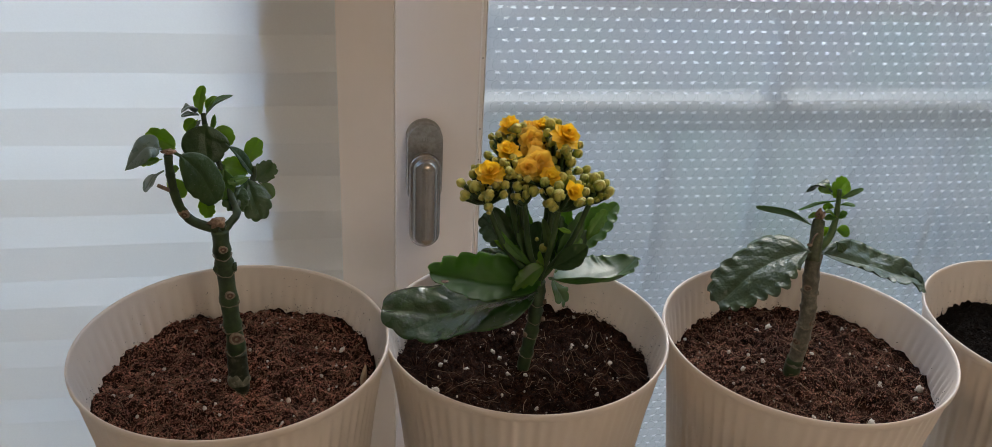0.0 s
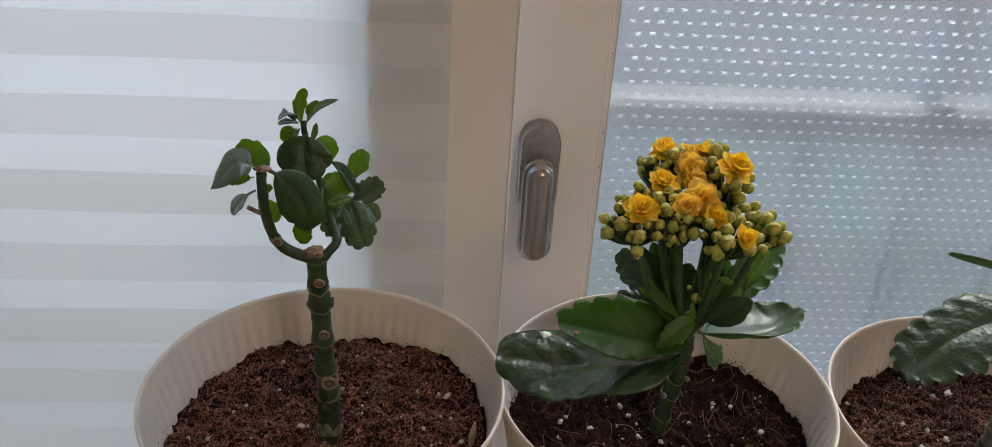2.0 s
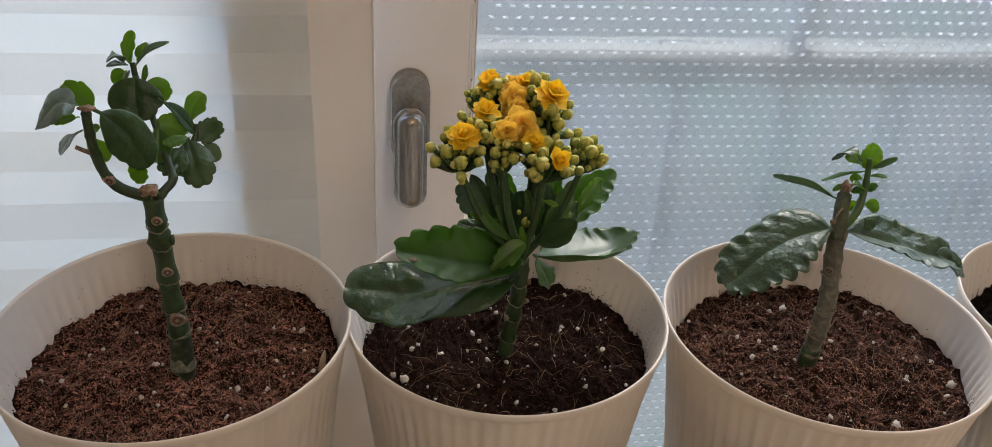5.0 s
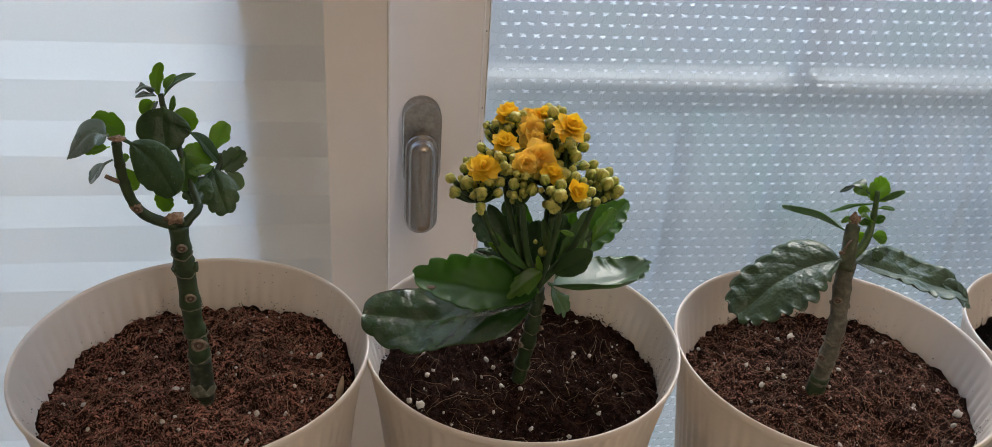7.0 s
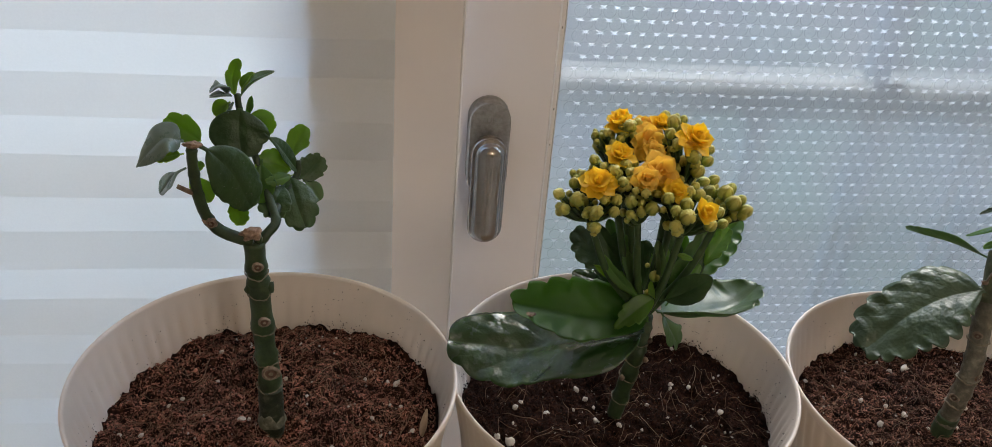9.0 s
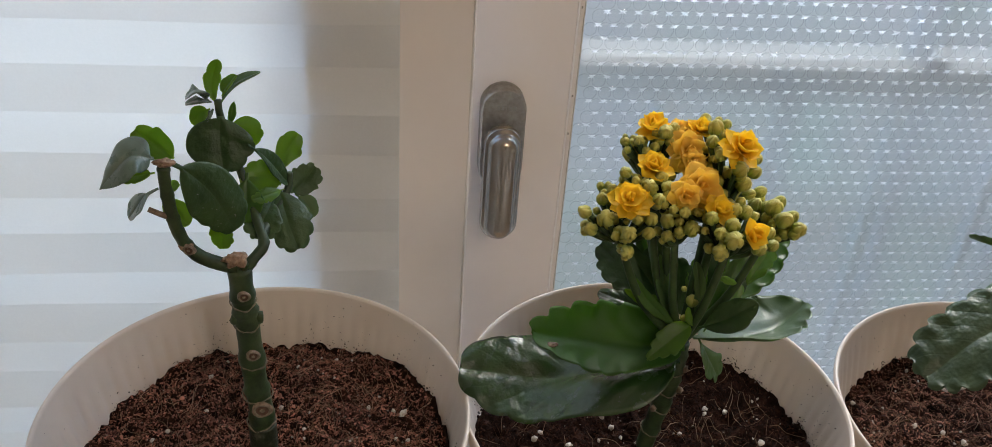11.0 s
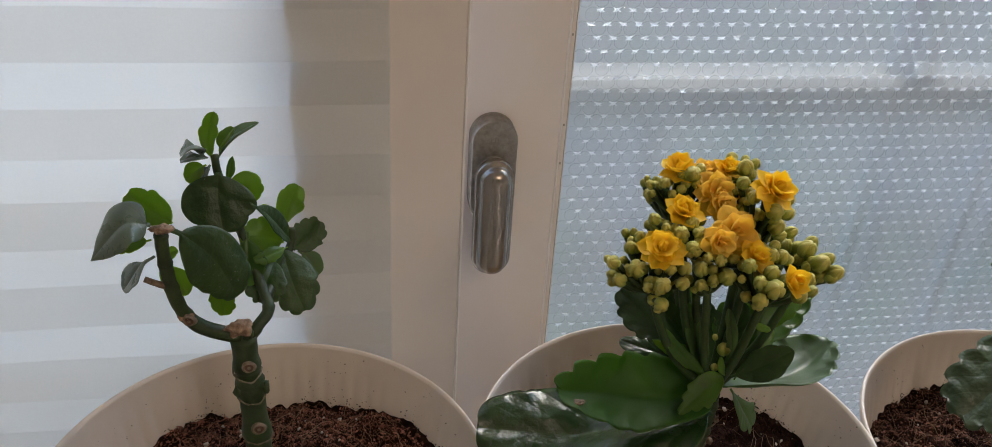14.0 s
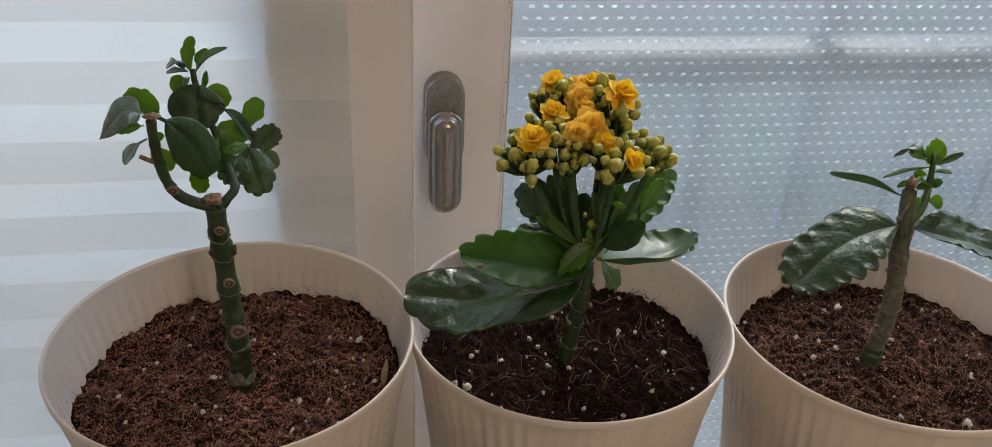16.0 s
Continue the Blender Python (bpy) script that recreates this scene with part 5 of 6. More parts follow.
def flowering_plant():
    p = tagged(empty("kalanchoe_plant", (0.103, 0.4465, 0.115)), "flowering kalanchoe with double yellow flowers and round green buds", "plant", "potted plants")
    tube("stem", ((0.1022, 0.4468, 0.104), (0.1028, 0.446, 0.1156), (0.1046, 0.445, 0.1312), (0.1064, 0.443, 0.1491), (0.1074, 0.4415, 0.1640), (0.1072, 0.4405, 0.1800)),
         0.0039, 0.0043, "stem", p, 50, 16, "dark green jointed stem", (0.12, 0.36, 0.55, 0.74, 0.92), 0.02)
    for i, (c, r) in enumerate((((0.1040, 0.4455, 0.1265), 0.0054), ((0.1056, 0.4440, 0.1420), 0.0056), ((0.1066, 0.4430, 0.1530), 0.0058), ((0.1074, 0.4415, 0.1660), 0.0060))):
        node_ring(p, c, (0.1, -0.08, 1), r * 0.84, 0.00030, i + 3, 0.0011)
    for s, (x, y, z) in enumerate(((0.1114, 0.4388, 0.1670), (0.1014, 0.4405, 0.1430), (0.1112, 0.4393, 0.1545))):
        blob("bud_eye", (x, y, z), 0.0014, "scar", p, (1, 1, 1.2), s, 0.5, 2)
    grown = leaves(p, (
        (((0.1050, 0.4320, 0.1779), (0.0809, 0.4360, 0.1704), (0.0529, 0.4460, 0.1584), (0.0166, 0.4550, 0.1565)), 0.0460, (0.06, -0.1, 0.99), "leaf_gloss", dict(cup=0.02, scallops=4, depth=0.07, petiole=0.02, shape=0.90, full=0.42, wave=0.08, blunt=0.32, pucker=0.05, start=0.45, teeth=(0.6, 1.0), quilt=0.03, tip_up=(0.05, -0.45, 0.87), ripple=0.03)),
        (((0.1071, 0.4345, 0.1817), (0.0936, 0.4370, 0.1816), (0.0708, 0.4400, 0.1822), (0.0428, 0.4360, 0.1907)), 0.0294, (0.06, -0.55, 0.83), "leaf_broad", dict(cup=0.42, scallops=5, sharp=0.45, teeth=(0.25, 1.0), depth=0.20, petiole=0.02, shape=0.88, full=0.45, wave=0.04, pucker=0.04, start=0.3, blunt=0.40, quilt=0.016, ripple=0.02)),
        (((0.1023, 0.4470, 0.1848), (0.0914, 0.4570, 0.1867), (0.0770, 0.4680, 0.1868)), 0.0099, (-0.3, -0.35, 0.9), "leaf_gloss", dict(scallops=4, depth=0.10, shape=1.1, quilt=0.025)),
        (((0.1022, 0.4470, 0.1863), (0.0912, 0.4600, 0.1959), (0.0782, 0.4800, 0.2037)), 0.0157, (-0.35, -0.8, 0.5), "leaf_thick", dict(cup=0.25, scallops=5, depth=0.20, sharp=0.3, shape=1.25, start=0.3, quilt=0.025, blunt=0.50)),
        (((0.1081, 0.4345, 0.1940), (0.0999, 0.4310, 0.1903), (0.0891, 0.4270, 0.1825)), 0.0106, (-0.3, -0.65, 0.75), "leaf_fresh", dict(full=0.6, cup=0.3, scallops=3, sharp=0.6, depth=0.22, shape=0.85, blunt=0.95, petiole=0.04, start=0.45)),
        (((0.1131, 0.4360, 0.1852), (0.1156, 0.4300, 0.1813), (0.1205, 0.4270, 0.1730)), 0.0113, (0.4, -0.5, 0.75), "leaf_mid", dict(full=0.6, scallops=2, depth=0.40, shape=1.5, start=0.5, petiole=0.1, blunt=0.6)),
        (((0.1124, 0.4380, 0.1894), (0.1215, 0.4340, 0.1970), (0.1316, 0.4300, 0.2079)), 0.0122, (-0.2, -0.75, 0.6), "leaf_thick", dict(full=0.6, scallops=3, depth=0.06, shape=1.1, blunt=0.6, petiole=0.1, cup=0.15, quilt=0.02)),
        (((0.1145, 0.4440, 0.1793), (0.1377, 0.4560, 0.1702), (0.1622, 0.4660, 0.1682), (0.1776, 0.4740, 0.1747)), 0.0400, (0, 0.2, 1), "leaf_sheen", dict(cup=0.40, scallops=4, depth=0.07, shape=1.0, wave=0.03, petiole=0.05, start=0.55, quilt=0.012, blunt=0.5, ripple=0.015)),
        (((0.1160, 0.4480, 0.1854), (0.1368, 0.4630, 0.1958), (0.1631, 0.4800, 0.2103)), 0.0184, (-0.15, -0.75, 0.62), "leaf", dict(cup=0.55, scallops=5, depth=0.16, sharp=0.3, shape=1.05, start=0.35, quilt=0.025, blunt=0.75)),
        (((0.1374, 0.4580, 0.1931), (0.1421, 0.4600, 0.2013), (0.1523, 0.4680, 0.2116)), 0.0078, (-0.5, -0.7, 0.5), "leaf_fresh", dict(cup=0.3, scallops=4, depth=0.22, shape=1.1, start=0.3)),
        (((0.1049, 0.4500, 0.1844), (0.0978, 0.4620, 0.1993), (0.0914, 0.4700, 0.2157)), 0.0097, CAM_SIDE, "leaf_mid", dict(blunt=0.7, scallops=4, depth=0.14, cup=0.35, shape=1.2, quilt=0.025)),
        (((0.1177, 0.4500, 0.1857), (0.1240, 0.4620, 0.1958), (0.1292, 0.4720, 0.2128)), 0.0123, CAM_SIDE, "leaf", dict(blunt=0.7, scallops=4, depth=0.14, cup=0.3, shape=1.2, quilt=0.025)),
        (((0.1079, 0.4520, 0.1847), (0.1045, 0.4660, 0.1970), (0.1032, 0.4740, 0.2128)), 0.0085, CAM_SIDE, "leaf", dict(blunt=0.7, scallops=4, depth=0.12, cup=0.3, shape=1.2)),
        (((0.1148, 0.4520, 0.1845), (0.1156, 0.4580, 0.1963), (0.1166, 0.4620, 0.2083)), 0.0088, CAM_SIDE, "leaf", dict(scallops=4, depth=0.12, cup=0.3, shape=1.2)),
        (((0.0983, 0.4400, 0.1961), (0.0887, 0.4400, 0.2023), (0.0794, 0.4410, 0.2078)), 0.0048, (-0.2, -0.85, 0.5), "leaf_fresh", dict(scallops=3, depth=0.08, blunt=0.8, shape=0.95, cup=0.3)),
        (((0.1141, 0.4360, 0.2168), (0.1176, 0.4340, 0.2164), (0.1220, 0.4330, 0.2154)), 0.0030, (0, -0.7, 0.7), "leaf_fresh", dict(scallops=2, shape=1.0, cup=0.3, blunt=0.7)),
        (((0.1087, 0.4340, 0.1927), (0.1054, 0.4330, 0.1987), (0.1043, 0.4330, 0.2040)), 0.0030, CAM_SIDE, "leaf_fresh", dict(scallops=2, depth=0.1, cup=0.3)),
        (((0.1044, 0.4400, 0.1860), (0.0964, 0.4410, 0.1963), (0.0919, 0.4440, 0.2022)), 0.0058, (-0.2, -0.85, 0.5), "leaf", dict(scallops=3, depth=0.14, cup=0.35, shape=1.2)),
        (((0.1170, 0.4420, 0.1844), (0.1259, 0.4460, 0.1954), (0.1328, 0.4500, 0.2026)), 0.0077, (0.2, -0.85, 0.5), "leaf", dict(scallops=3, depth=0.14, cup=0.35, shape=1.2)),
        (((0.1043, 0.4400, 0.1868), (0.0978, 0.4410, 0.2038), (0.0935, 0.4460, 0.2210)), 0.0065, (-0.15, -0.85, 0.5), "leaf_mid", dict(blunt=0.75, scallops=3, depth=0.12, cup=0.35, shape=1.2, full=0.6)),
        (((0.1108, 0.4400, 0.1890), (0.1104, 0.4380, 0.2042), (0.1067, 0.4400, 0.2212)), 0.0050, CAM_SIDE, "leaf_mid", dict(scallops=3, depth=0.10, cup=0.35, shape=1.2)),
        (((0.1082, 0.4460, 0.1853), (0.0907, 0.4520, 0.2074), (0.0813, 0.4570, 0.2211)), 0.0099, (-0.25, -0.8, 0.5), "leaf_thick", dict(blunt=0.7, scallops=4, depth=0.14, cup=0.35, shape=1.2, full=0.6)),
        (((0.1152, 0.4440, 0.1863), (0.1260, 0.4500, 0.2027), (0.1342, 0.4560, 0.2174)), 0.0098, (0.1, -0.85, 0.5), "leaf_mid", dict(blunt=0.7, scallops=4, depth=0.14, cup=0.35, shape=1.2, full=0.6)),
        (((0.1052, 0.4380, 0.1888), (0.0906, 0.4360, 0.2032), (0.0815, 0.4400, 0.2142)), 0.0051, (-0.3, -0.8, 0.5), "leaf", dict(scallops=3, depth=0.12, cup=0.4, shape=1.1)),
        (((0.1123, 0.4520, 0.1814), (0.1100, 0.4570, 0.1942), (0.1077, 0.4620, 0.2084)), 0.0138, CAM_SIDE, "leaf_thick", dict(scallops=4, depth=0.12, cup=0.2, shape=1.1, full=0.5, blunt=0.6)),
        (((0.1089, 0.4520, 0.1815), (0.1014, 0.4590, 0.1948), (0.0952, 0.4660, 0.2110)), 0.0151, CAM_SIDE, "leaf_thick", dict(scallops=4, depth=0.12, cup=0.2, shape=1.1, full=0.5, blunt=0.6)),
        (((0.1157, 0.4520, 0.1821), (0.1198, 0.4580, 0.1950), (0.1222, 0.4640, 0.2110)), 0.0151, CAM_SIDE, "leaf_thick", dict(scallops=4, depth=0.12, cup=0.2, shape=1.1, full=0.5, blunt=0.6)),
        (((0.1142, 0.4500, 0.1794), (0.1285, 0.4560, 0.1906), (0.1402, 0.4620, 0.2010)), 0.0101, CAM_SIDE, "leaf_thick", dict(scallops=4, depth=0.12, cup=0.2, shape=1.1, full=0.5, blunt=0.6)),
    ))
    blob("dry_spot", on_leaf(grown[1], 0.84, 0.20), 0.0021, "withered", grown[1], (1.7, 0.7, 0.25), 4, 0.6, 3, "dried brown patch at the leaf's edge")
    CLUSTERS = {
        "top_left": ((.0864, .47, .2591, .0029), (.0929, .462, .2669, .0034), (.0829, .471, .257, .0026), (.0823, .473, .252, .0027), (.0849, .47, .254, .0024), (.0973, .466, .2669, .0024), (.0921, .472, .2557, .0024)),
        "top_right": ((.1109, .458, .2708, .0034), (.1082, .452, .2679, .0028), (.1102, .446, .2653, .0028), (.1161, .44, .2624, .0035), (.1257, .448, .2569, .0029), (.1337, .456, .2438, .0027), (.1214, .446, .2528, .0034), (.1272, .452, .2605, .0026), (.1168, .463, .2698, .0024), (.1286, .455, .2434, .0027), (.12, .45, .251, .0026)),
        "inner": ((0.1102, 0.4520, 0.2573, 0.0027), (0.1117, 0.4480, 0.2530, 0.0028), (0.1134, 0.4450, 0.2489, 0.0026), (0.1091, 0.4540, 0.2523, 0.0024), (0.1156, 0.4420, 0.2462, 0.0027), (0.1065, 0.4460, 0.2498, 0.0023), (0.1134, 0.4560, 0.2583, 0.0024), (0.1181, 0.4400, 0.2430, 0.0025)),
        "under_top": ((0.0794, 0.468, 0.2597, 0.0020), (0.0798, 0.466, 0.2570, 0.0018), (0.0828, 0.462, 0.2635, 0.0023), (0.0862, 0.462, 0.2587, 0.0020), (0.0894, 0.462, 0.2606, 0.0022), (0.0921, 0.461, 0.2675, 0.0029), (0.0913, 0.463, 0.2627, 0.0022), (0.0950, 0.462, 0.2626, 0.0020), (0.0897, 0.466, 0.2625, 0.0020)),
        "under_centre": ((0.0744, 0.446, 0.2577, 0.0026), (0.0780, 0.443, 0.2559, 0.0019), (0.0880, 0.445, 0.2563, 0.0025), (0.0818, 0.438, 0.2567, 0.0027), (0.0891, 0.440, 0.2549, 0.0024), (0.0841, 0.432, 0.2543, 0.0025), (0.0890, 0.438, 0.2525, 0.0021), (0.0937, 0.450, 0.2540, 0.0022), (0.0952, 0.446, 0.2500, 0.0020)),
        "between": ((0.0897, 0.430, 0.2511, 0.0020), (0.0935, 0.428, 0.2510, 0.0024), (0.1002, 0.432, 0.2487, 0.0021), (0.1192, 0.450, 0.2520, 0.0022), (0.1221, 0.448, 0.2516, 0.0022), (0.1121, 0.448, 0.2474, 0.0020), (0.1121, 0.440, 0.2487, 0.0023), (0.1161, 0.438, 0.2468, 0.0025), (0.1199, 0.436, 0.2460, 0.0022), (0.1085, 0.452, 0.2552, 0.0018), (0.1097, 0.452, 0.2601, 0.0020), (0.1076, 0.455, 0.2633, 0.0020)),
        "far_right": ((.1362, .446, .2422, .004), (.1409, .452, .241, .003), (.1363, .436, .2426, .0037), (.1403, .438, .243, .0027), (.1415, .433, .2403, .0032), (.1402, .433, .2381, .0026), (.1342, .44, .2386, .0024), (.1409, .438, .2383, .0027), (.1391, .442, .2343, .0027)),
        "right": ((.1042, .418, .2481, .0027), (.1083, .415, .247, .0039), (.104, .415, .2425, .0031), (.1204, .419, .2409, .0032), (.1284, .425, .2383, .0026), (.1094, .421, .2496, .0032), (.1011, .425, .2449, .0017), (.1023, .424, .2509, .0029), (.1129, .43, .2509, .003), (.1192, .434, .2473, .0031), (.1245, .438, .2431, .0023), (.125, .424, .2444, .0028), (.1132, .436, .2489, .0025), (.1192, .44, .2484, .0023)),
        "middle": ((.0977, .429, .2432, .0035), (.0937, .431, .2411, .0022), (.0893, .433, .2443, .0032), (.089, .43, .2396, .0025), (.0926, .436, .2464, .0025), (.0982, .436, .2461, .0033), (.0942, .434, .2432, .0022)),
        "left": ((.0822, .431, .2463, .0029), (.0811, .428, .242, .0027), (.0766, .43, .2469, .0024), (.0729, .425, .2439, .0031), (.0725, .423, .2372, .0029), (.0696, .43, .2397, .0022), (.0669, .436, .2438, .0037), (.0594, .44, .2441, .0029), (.0619, .438, .2378, .003), (.0664, .444, .2474, .0027), (.0706, .447, .2498, .0025)),
        "centre": ((.0839, .442, .2528, .0032), (.0869, .437, .2502, .0035), (.0907, .441, .2512, .0025), (.0883, .445, .2558, .003), (.0774, .452, .2525, .0028), (.0787, .446, .2517, .0022), (.0908, .443, .2535, .0025), (.0827, .446, .2527, .0023)),
    }
    HUBS = {"under_top": (.0930, .4660, .2460), "under_centre": (.0930, .4460, .2400), "between": (.1130, .4430, .2380), "inner": (.1110, .4480, .2380), "top_left": (.0895, .4690, .2440), "top_right": (.1170, .4520, .2440), "far_right": (.1340, .4430, .2290), "right": (.1120, .4270, .2320), "middle": (.0945, .4350, .2330), "left": (.0735, .4370, .2330), "centre": (.0865, .4460, .2410)}
    v, f, s = bud_shape()
    first = mesh_object("bud", v, f, ("bud", "sepal"), None, "", True, s)
    bud_mesh = first.data
    bpy.data.objects.remove(first)
    rg = random.Random(4)
    for name, items in CLUSTERS.items():
        hub = np.array(HUBS[name])
        mid = (NECK + hub) / 2 + np.array((0.12 * (hub[0] - NECK[0]), 0.1 * (hub[1] - NECK[1]), 0))
        tube("flower_stalk", (NECK + (0, 0, 0.004), mid, hub), 0.0021, 0.0015, "stalk", p, 16, 10, "green flower stalk")
        extra = [(x + 0.22 * (hub[0] - x) + rg.uniform(-0.003, 0.003), y + rg.uniform(0.002, 0.013), z - rg.uniform(0.0015, 0.006), r * rg.uniform(0.6, 0.85)) for x, y, z, r in items * (1 if name in ("under_top", "under_centre", "between") else 3) if rg.random() < 0.95]
        for x, y, z, r in (*items, *extra):
            here = np.array((x, y, z))
            axis = unit(0.7 * unit(here - hub) + np.array((4 * (x - 0.1), -0.75, 0.55)) + np.array([rg.uniform(-0.25, 0.25) for _ in range(3)]))
            foot = here - axis * r * 0.9
            bend = (hub + foot) / 2 + np.array((0, 0, -0.0012))
            a, b = tube_data(spline((hub, bend, foot), 6), [0.0010] * 4 + [0.0009, 0.0010, 0.0013], 6)
            mesh_object("pedicel", a, b, "stalk", p)
            o = new("bud", bud_mesh)
            o.matrix_basis = Matrix.Translation(here) @ Vector(axis).to_track_quat("Z", "Y").to_matrix().to_4x4() @ Matrix.Rotation(rg.uniform(0, 6.28), 4, "Z") @ Matrix.Diagonal((r * 0.90, r * 0.90, r * 0.93 * rg.uniform(0.98, 1.12), 1))
            put_under(o, p)
    # the low single buds on the stalk
    for x, y, z, r in ((.1078, .4385, .2030, .0026), (.1062, .4395, .1935, .0016), (.1040, .4400, .2080, .0012)):
        o = new("bud", bud_mesh)
        o.matrix_basis = Matrix.Translation((x, y, z)) @ Matrix.Scale(r, 4)
        put_under(o, p)
    full = (("outer", 9, 4, 0.0), ("mid", 8, 24, 0.0006), ("mid", 6, 44, 0.0009), ("inner", 5, 64, 0.0012))
    half = (("outer", 7, 22, 0.0), ("mid", 6, 40, 0.0006), ("mid", 5, 58, 0.0008), ("inner", 5, 72, 0.0010))
    flat = (("broad", 6, 4, 0.0), ("mid", 6, 26, 0.0006), ("mid", 4, 46, 0.0008), ("inner", 3, 62, 0.0010))
    Y, O = "double bright yellow flower", "open orange-yellow flower"
    for i, (place, facing, size, mat, wh, lab) in enumerate((
            ((.0745, .4350, .2510), (-0.15, -0.45, 0.85), 0.98, "petal", full, Y),
            ((.1015, .4590, .2600), (0.0, -0.75, 0.60), 1.10, "petal_orange", flat, O),
            ((.1015, .4400, .2545), (0.1, -0.80, 0.50), 1.16, "petal_orange", flat, O),
            ((.1165, .4460, .2670), (0.35, -0.50, 0.75), 1.05, "petal", full, Y),
            ((.0905, .4690, .2640), (-0.2, -0.12, 0.95), 0.95, "petal", full, Y),
            ((.0865, .4500, .2565), (-0.1, -0.35, 0.92), 0.92, "petal", half, Y),
            ((.1062, .4290, .2500), (0.1, -0.55, 0.80), 0.80, "petal", half, Y),
            ((.1155, .4195, .2455), (0.2, -0.65, 0.70), 0.90, "petal", (("outer", 5, 50, 0.0), ("mid", 6, 65, 0.0004)), "half-open yellow flower"),
            ((.1005, .4690, .2625), (0.0, -0.40, 0.90), 0.85, "petal_orange", half, O),
            ((0.0946, 0.4340, 0.2549), (-0.1, -0.85, 0.40), 0.80, "petal_orange", flat, O),
            ((0.1017, 0.4520, 0.2579), (0.0, -0.70, 0.65), 0.80, "petal_orange", flat, O),
            ((.1075, .4650, .2655), (0.1, -0.30, 0.95), 0.75, "petal", half, Y),
    )):
        flower(p, place, facing, size, mat, wh, 20 + i, lab)
        hub = min(HUBS.values(), key=lambda h: (Vector(h) - Vector(place)).length)
        tube("pedicel", (hub, (np.array(hub) + place) / 2 - (0, 0, 0.001), np.array(place) - unit(facing) * 0.003), 0.0011, 0.0012, "stalk", p, 6, 7)


flowering_plant()

# -- the cut-back plant --


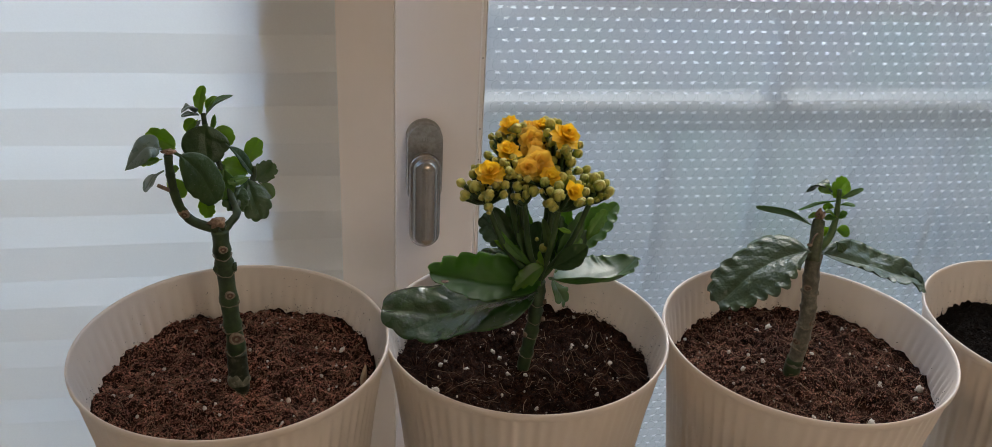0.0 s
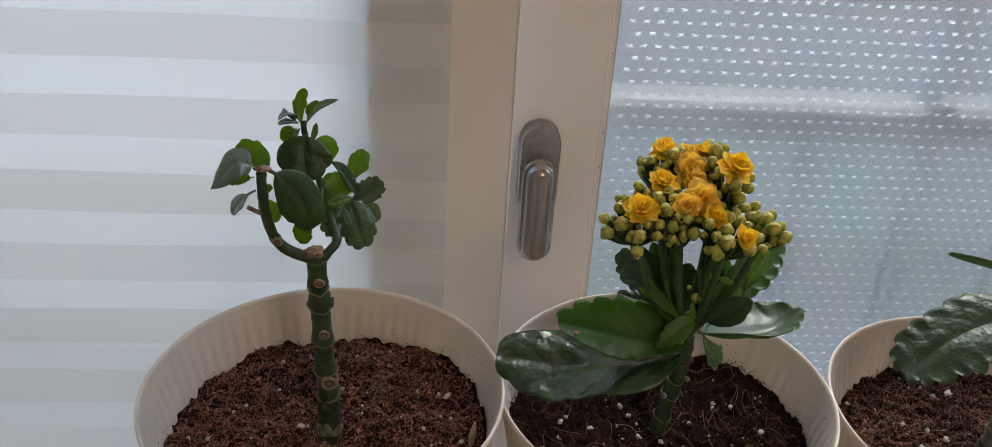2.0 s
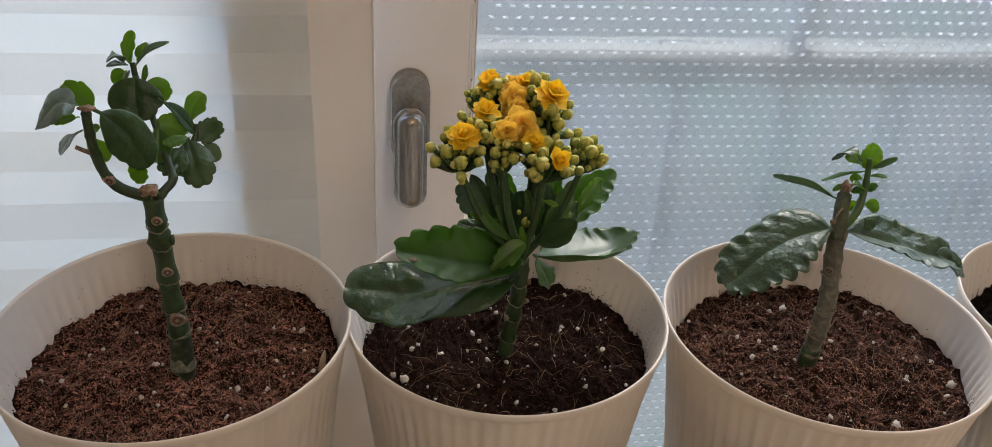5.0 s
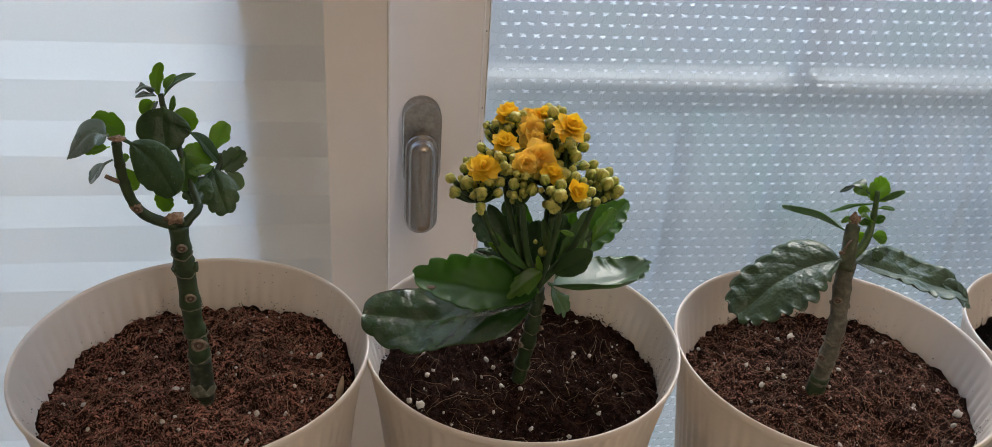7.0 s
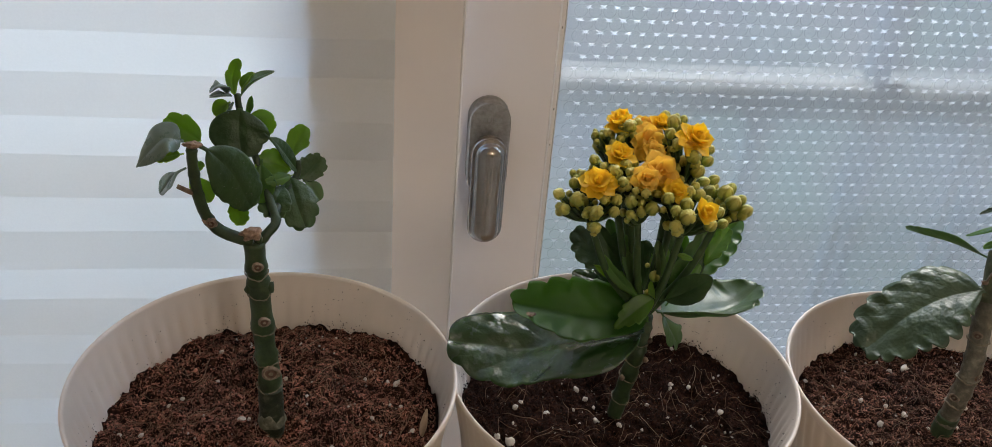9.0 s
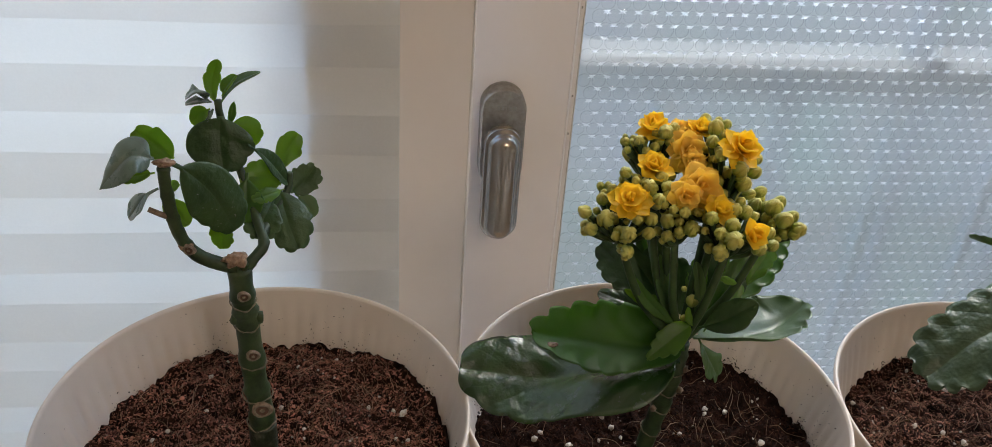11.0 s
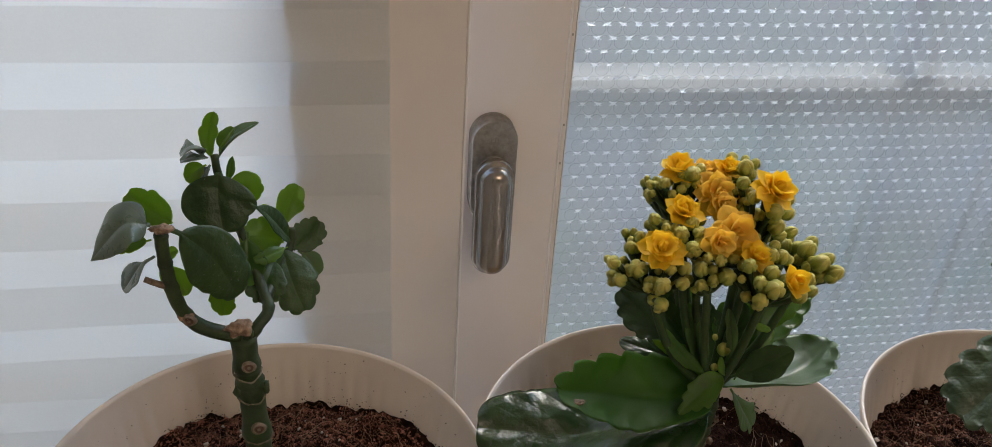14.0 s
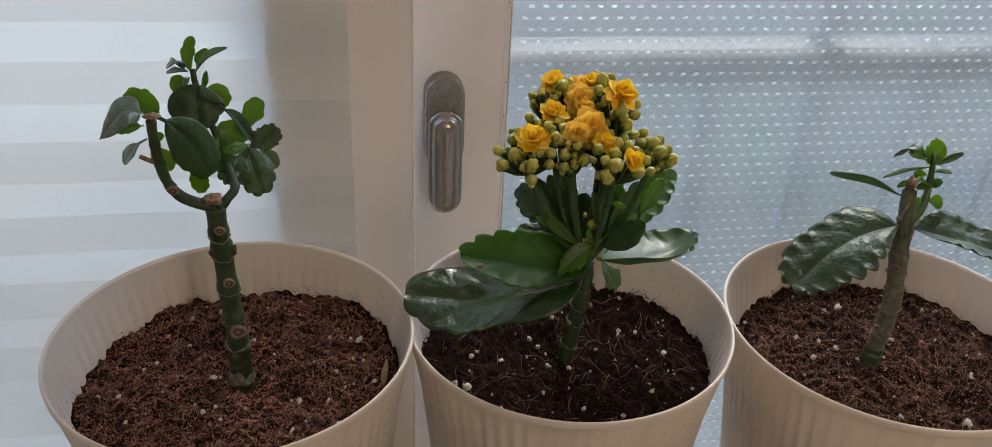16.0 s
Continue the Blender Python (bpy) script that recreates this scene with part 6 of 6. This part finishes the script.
def cut_back_plant():
    p = tagged(empty("kalanchoe_plant", (0.2745, 0.430, 0.115)), "cut-back kalanchoe with toothed old leaves and a fresh top shoot", "plant", "potted plants")
    tube("stem", ((0.2742, 0.4305, 0.102), (0.2745, 0.4300, 0.1150), (0.2750, 0.4290, 0.1310), (0.2744, 0.4270, 0.1546), (0.2741, 0.4290, 0.1680), (0.2738, 0.4330, 0.1864), (0.2756, 0.4360, 0.1955)),
         0.0049, 0.0047, "stem_woody", p, 60, 18, "grey-brown woody jointed stem", (0.22, 0.40, 0.60, 0.78), 0.03)
    tube("stem_foot", ((0.2742, 0.4305, 0.102), (0.2745, 0.4300, 0.1150), (0.2748, 0.4295, 0.1235)), 0.0054, 0.0051, "stem", p, 14, 18, "dark green foot of the stem", (), 0.03)
    for i, (c, r) in enumerate((((0.2749, 0.4290, 0.1330), 0.0063), ((0.2744, 0.4275, 0.1500), 0.0062), ((0.2740, 0.4300, 0.1720), 0.0060))):
        node_ring(p, c, (0, 0.1, 1), r * 0.82, 0.0005, i + 6, 0.0012)
    scar(p, (0.2764, 0.4230, 0.1535), (0.35, -1, 0.1), 0.0022)
    scar(p, (0.2702, 0.4270, 0.1760), (-0.6, -1, 0.1), 0.0020)
    scar(p, (0.2702, 0.4258, 0.1385), (-0.9, -0.7, 0.1), 0.0022)
    tube("stem_top", ((0.2729, 0.4325, 0.1916), (0.2748, 0.4365, 0.2002), (0.2766, 0.4410, 0.2074), (0.2784, 0.4445, 0.2128)), 0.0044, 0.0036, "stem_mossy", p, 12, 14, "green-brown upper stem", (0.3,), 0.05)
    dried_cut(p, (0.2784, 0.4445, 0.2155), 0.0024, 2, 2.2)
    tube("shoot", ((0.2785, 0.4390, 0.1960), (0.2862, 0.4420, 0.2030), (0.2912, 0.4480, 0.2131), (0.2912, 0.4510, 0.2300)), 0.0028, 0.0013, "stem_fresh", p, 20, 10, "fresh green side shoot", (0.5, 0.75))
    tube("dry_tendril", ((0.2735, 0.4365, 0.2015), (0.2708, 0.4350, 0.2020), (0.2715, 0.4345, 0.2070), (0.2740, 0.4360, 0.2085)), 0.0007, 0.0005, "scar", p, 14, 6, "dry curled leaf stalk")
    blob("dry_tip", (0.2700, 0.4350, 0.2015), 0.0014, "scar", p, (1.3, 0.8, 0.8), 3, 0.5, 2)
    leaves(p, (
        (((0.2723, 0.4340, 0.1982), (0.2563, 0.4370, 0.1940), (0.2373, 0.4350, 0.1836), (0.2155, 0.4300, 0.1663)), 0.0401, (-0.22, -0.22, 0.95), "leaf_old", dict(cup=0.04, scallops=8, depth=0.13, petiole=0.05, shape=0.86, full=0.60, wave=0.05, start=0.16, pucker=0.045, blunt=0.30, sharp=0.2, quilt=0.025, ripple=0.025)),
        (((0.2784, 0.4370, 0.1947), (0.2991, 0.4360, 0.1900), (0.3212, 0.4320, 0.1839), (0.3326, 0.4290, 0.1826), (0.3402, 0.4280, 0.1806)), 0.0310, (0.08, -0.16, 0.98), "leaf_old", dict(full=0.60, cup=0.28, scallops=7, depth=0.12, petiole=0.05, shape=0.98, wave=0.04, blunt=0.16, start=0.25, pucker=0.04, sharp=0.3, quilt=0.025, tip_up=(0.2, -0.2, 0.9), ripple=0.025)),
        (((0.3303, 0.4285, 0.1839), (0.3385, 0.4275, 0.1802), (0.3484, 0.4270, 0.1727)), 0.0149, (0.45, -0.45, 0.75), "leaf_old", dict(full=0.7, cup=0.2, scallops=3, depth=0.30, petiole=0.02, shape=0.8, blunt=0.25, start=0.45, sharp=0.3)),
        (((0.2772, 0.4460, 0.2081), (0.2735, 0.4700, 0.2041), (0.2634, 0.4940, 0.1976)), 0.0110, (0.5, -0.25, 0.83), "leaf_mid", dict(scallops=4, depth=0.12, cup=0.4, shape=0.9, blunt=0.3, start=0.6)),
        (((0.2881, 0.4505, 0.2250), (0.2927, 0.4540, 0.2285), (0.2993, 0.4570, 0.2331)), 0.0137, (0, -0.95, 0.3), "leaf_fresh", dict(full=0.5, scallops=4, depth=0.13, shape=1.0, petiole=0.02, blunt=0.5)),
        (((0.2863, 0.4505, 0.2288), (0.2830, 0.4580, 0.2311), (0.2812, 0.4660, 0.2225)), 0.0130, (-0.1, -0.2, 1), "leaf_old", dict(scallops=5, depth=0.14, shape=1.1)),
        (((0.2870, 0.4505, 0.2265), (0.2829, 0.4530, 0.2299), (0.2802, 0.4560, 0.2295)), 0.0076, (0, -0.6, 0.8), "leaf_fresh", dict(full=0.5, scallops=4, depth=0.12)),
        (((0.2902, 0.4505, 0.2227), (0.2844, 0.4580, 0.2176), (0.2763, 0.4660, 0.2095)), 0.0043, (0, -0.2, 1), "leaf", dict(scallops=3, depth=0.10)),
        (((0.2912, 0.4505, 0.2245), (0.2960, 0.4470, 0.2279), (0.3021, 0.4440, 0.2335)), 0.0036, (-0.3, -0.6, 0.8), "leaf_mid", dict(scallops=3, depth=0.10, cup=0.4)),
        (((0.2922, 0.4500, 0.2198), (0.2965, 0.4490, 0.2210), (0.3021, 0.4480, 0.2204)), 0.0035, (0, -0.3, 1), "leaf", dict(scallops=3, depth=0.14)),
        (((0.2901, 0.4495, 0.2185), (0.2872, 0.4520, 0.2180), (0.2863, 0.4530, 0.2151)), 0.0051, (0, -0.6, 0.8), "leaf_fresh", dict(full=0.5, scallops=3, depth=0.12)),
        (((0.2935, 0.4490, 0.2109), (0.2937, 0.4470, 0.2144), (0.2965, 0.4460, 0.2168)), 0.0048, (0, -0.4, 0.9), "leaf", dict(scallops=3, depth=0.12)),
        (((0.2925, 0.4490, 0.2117), (0.2866, 0.4460, 0.2139), (0.2822, 0.4450, 0.2133)), 0.0047, (0, -0.4, 0.9), "leaf", dict(scallops=3, depth=0.12)),
        (((0.2919, 0.4470, 0.2049), (0.2973, 0.4480, 0.2035), (0.3034, 0.4490, 0.2012)), 0.0072, CAM_SIDE, "leaf_fresh", dict(full=0.5, scallops=4, depth=0.12, blunt=0.4)),
        (((0.2919, 0.4470, 0.2049), (0.2897, 0.4490, 0.2030), (0.2856, 0.4500, 0.2009)), 0.0062, CAM_SIDE, "leaf_fresh", dict(full=0.5, scallops=4, depth=0.10, blunt=0.4)),
        (((0.2794, 0.4450, 0.2141), (0.2758, 0.4460, 0.2159), (0.2731, 0.4480, 0.2133)), 0.0041, (0, -0.4, 0.9), "leaf_fresh", dict(full=0.5, scallops=3, depth=0.16)),
        (((0.2815, 0.4460, 0.2166), (0.2862, 0.4480, 0.2167), (0.2926, 0.4500, 0.2120)), 0.0064, (0, -0.2, 0.9), "leaf_fresh", dict(full=0.5, scallops=3, depth=0.16)),
        (((0.2916, 0.4420, 0.1990), (0.2937, 0.4400, 0.1970), (0.2953, 0.4380, 0.1942)), 0.0072, CAM_SIDE, "leaf_thick", dict(scallops=3, depth=0.06, shape=1.1, blunt=0.4)),
    ))


cut_back_plant()

# -- loose bits on the soil --
chip = tagged(mesh_object("bark_chip", *tube_data(spline(((0.0035, 0.4255, 0.1215), (0.0046, 0.4285, 0.1270), (0.0060, 0.4315, 0.1335)), 6), [0.0006, 0.0013, 0.0017, 0.0018, 0.0015, 0.0011, 0.0004], 6), "chip"), "pale flat bark chip lying on the soil", "bark chip")
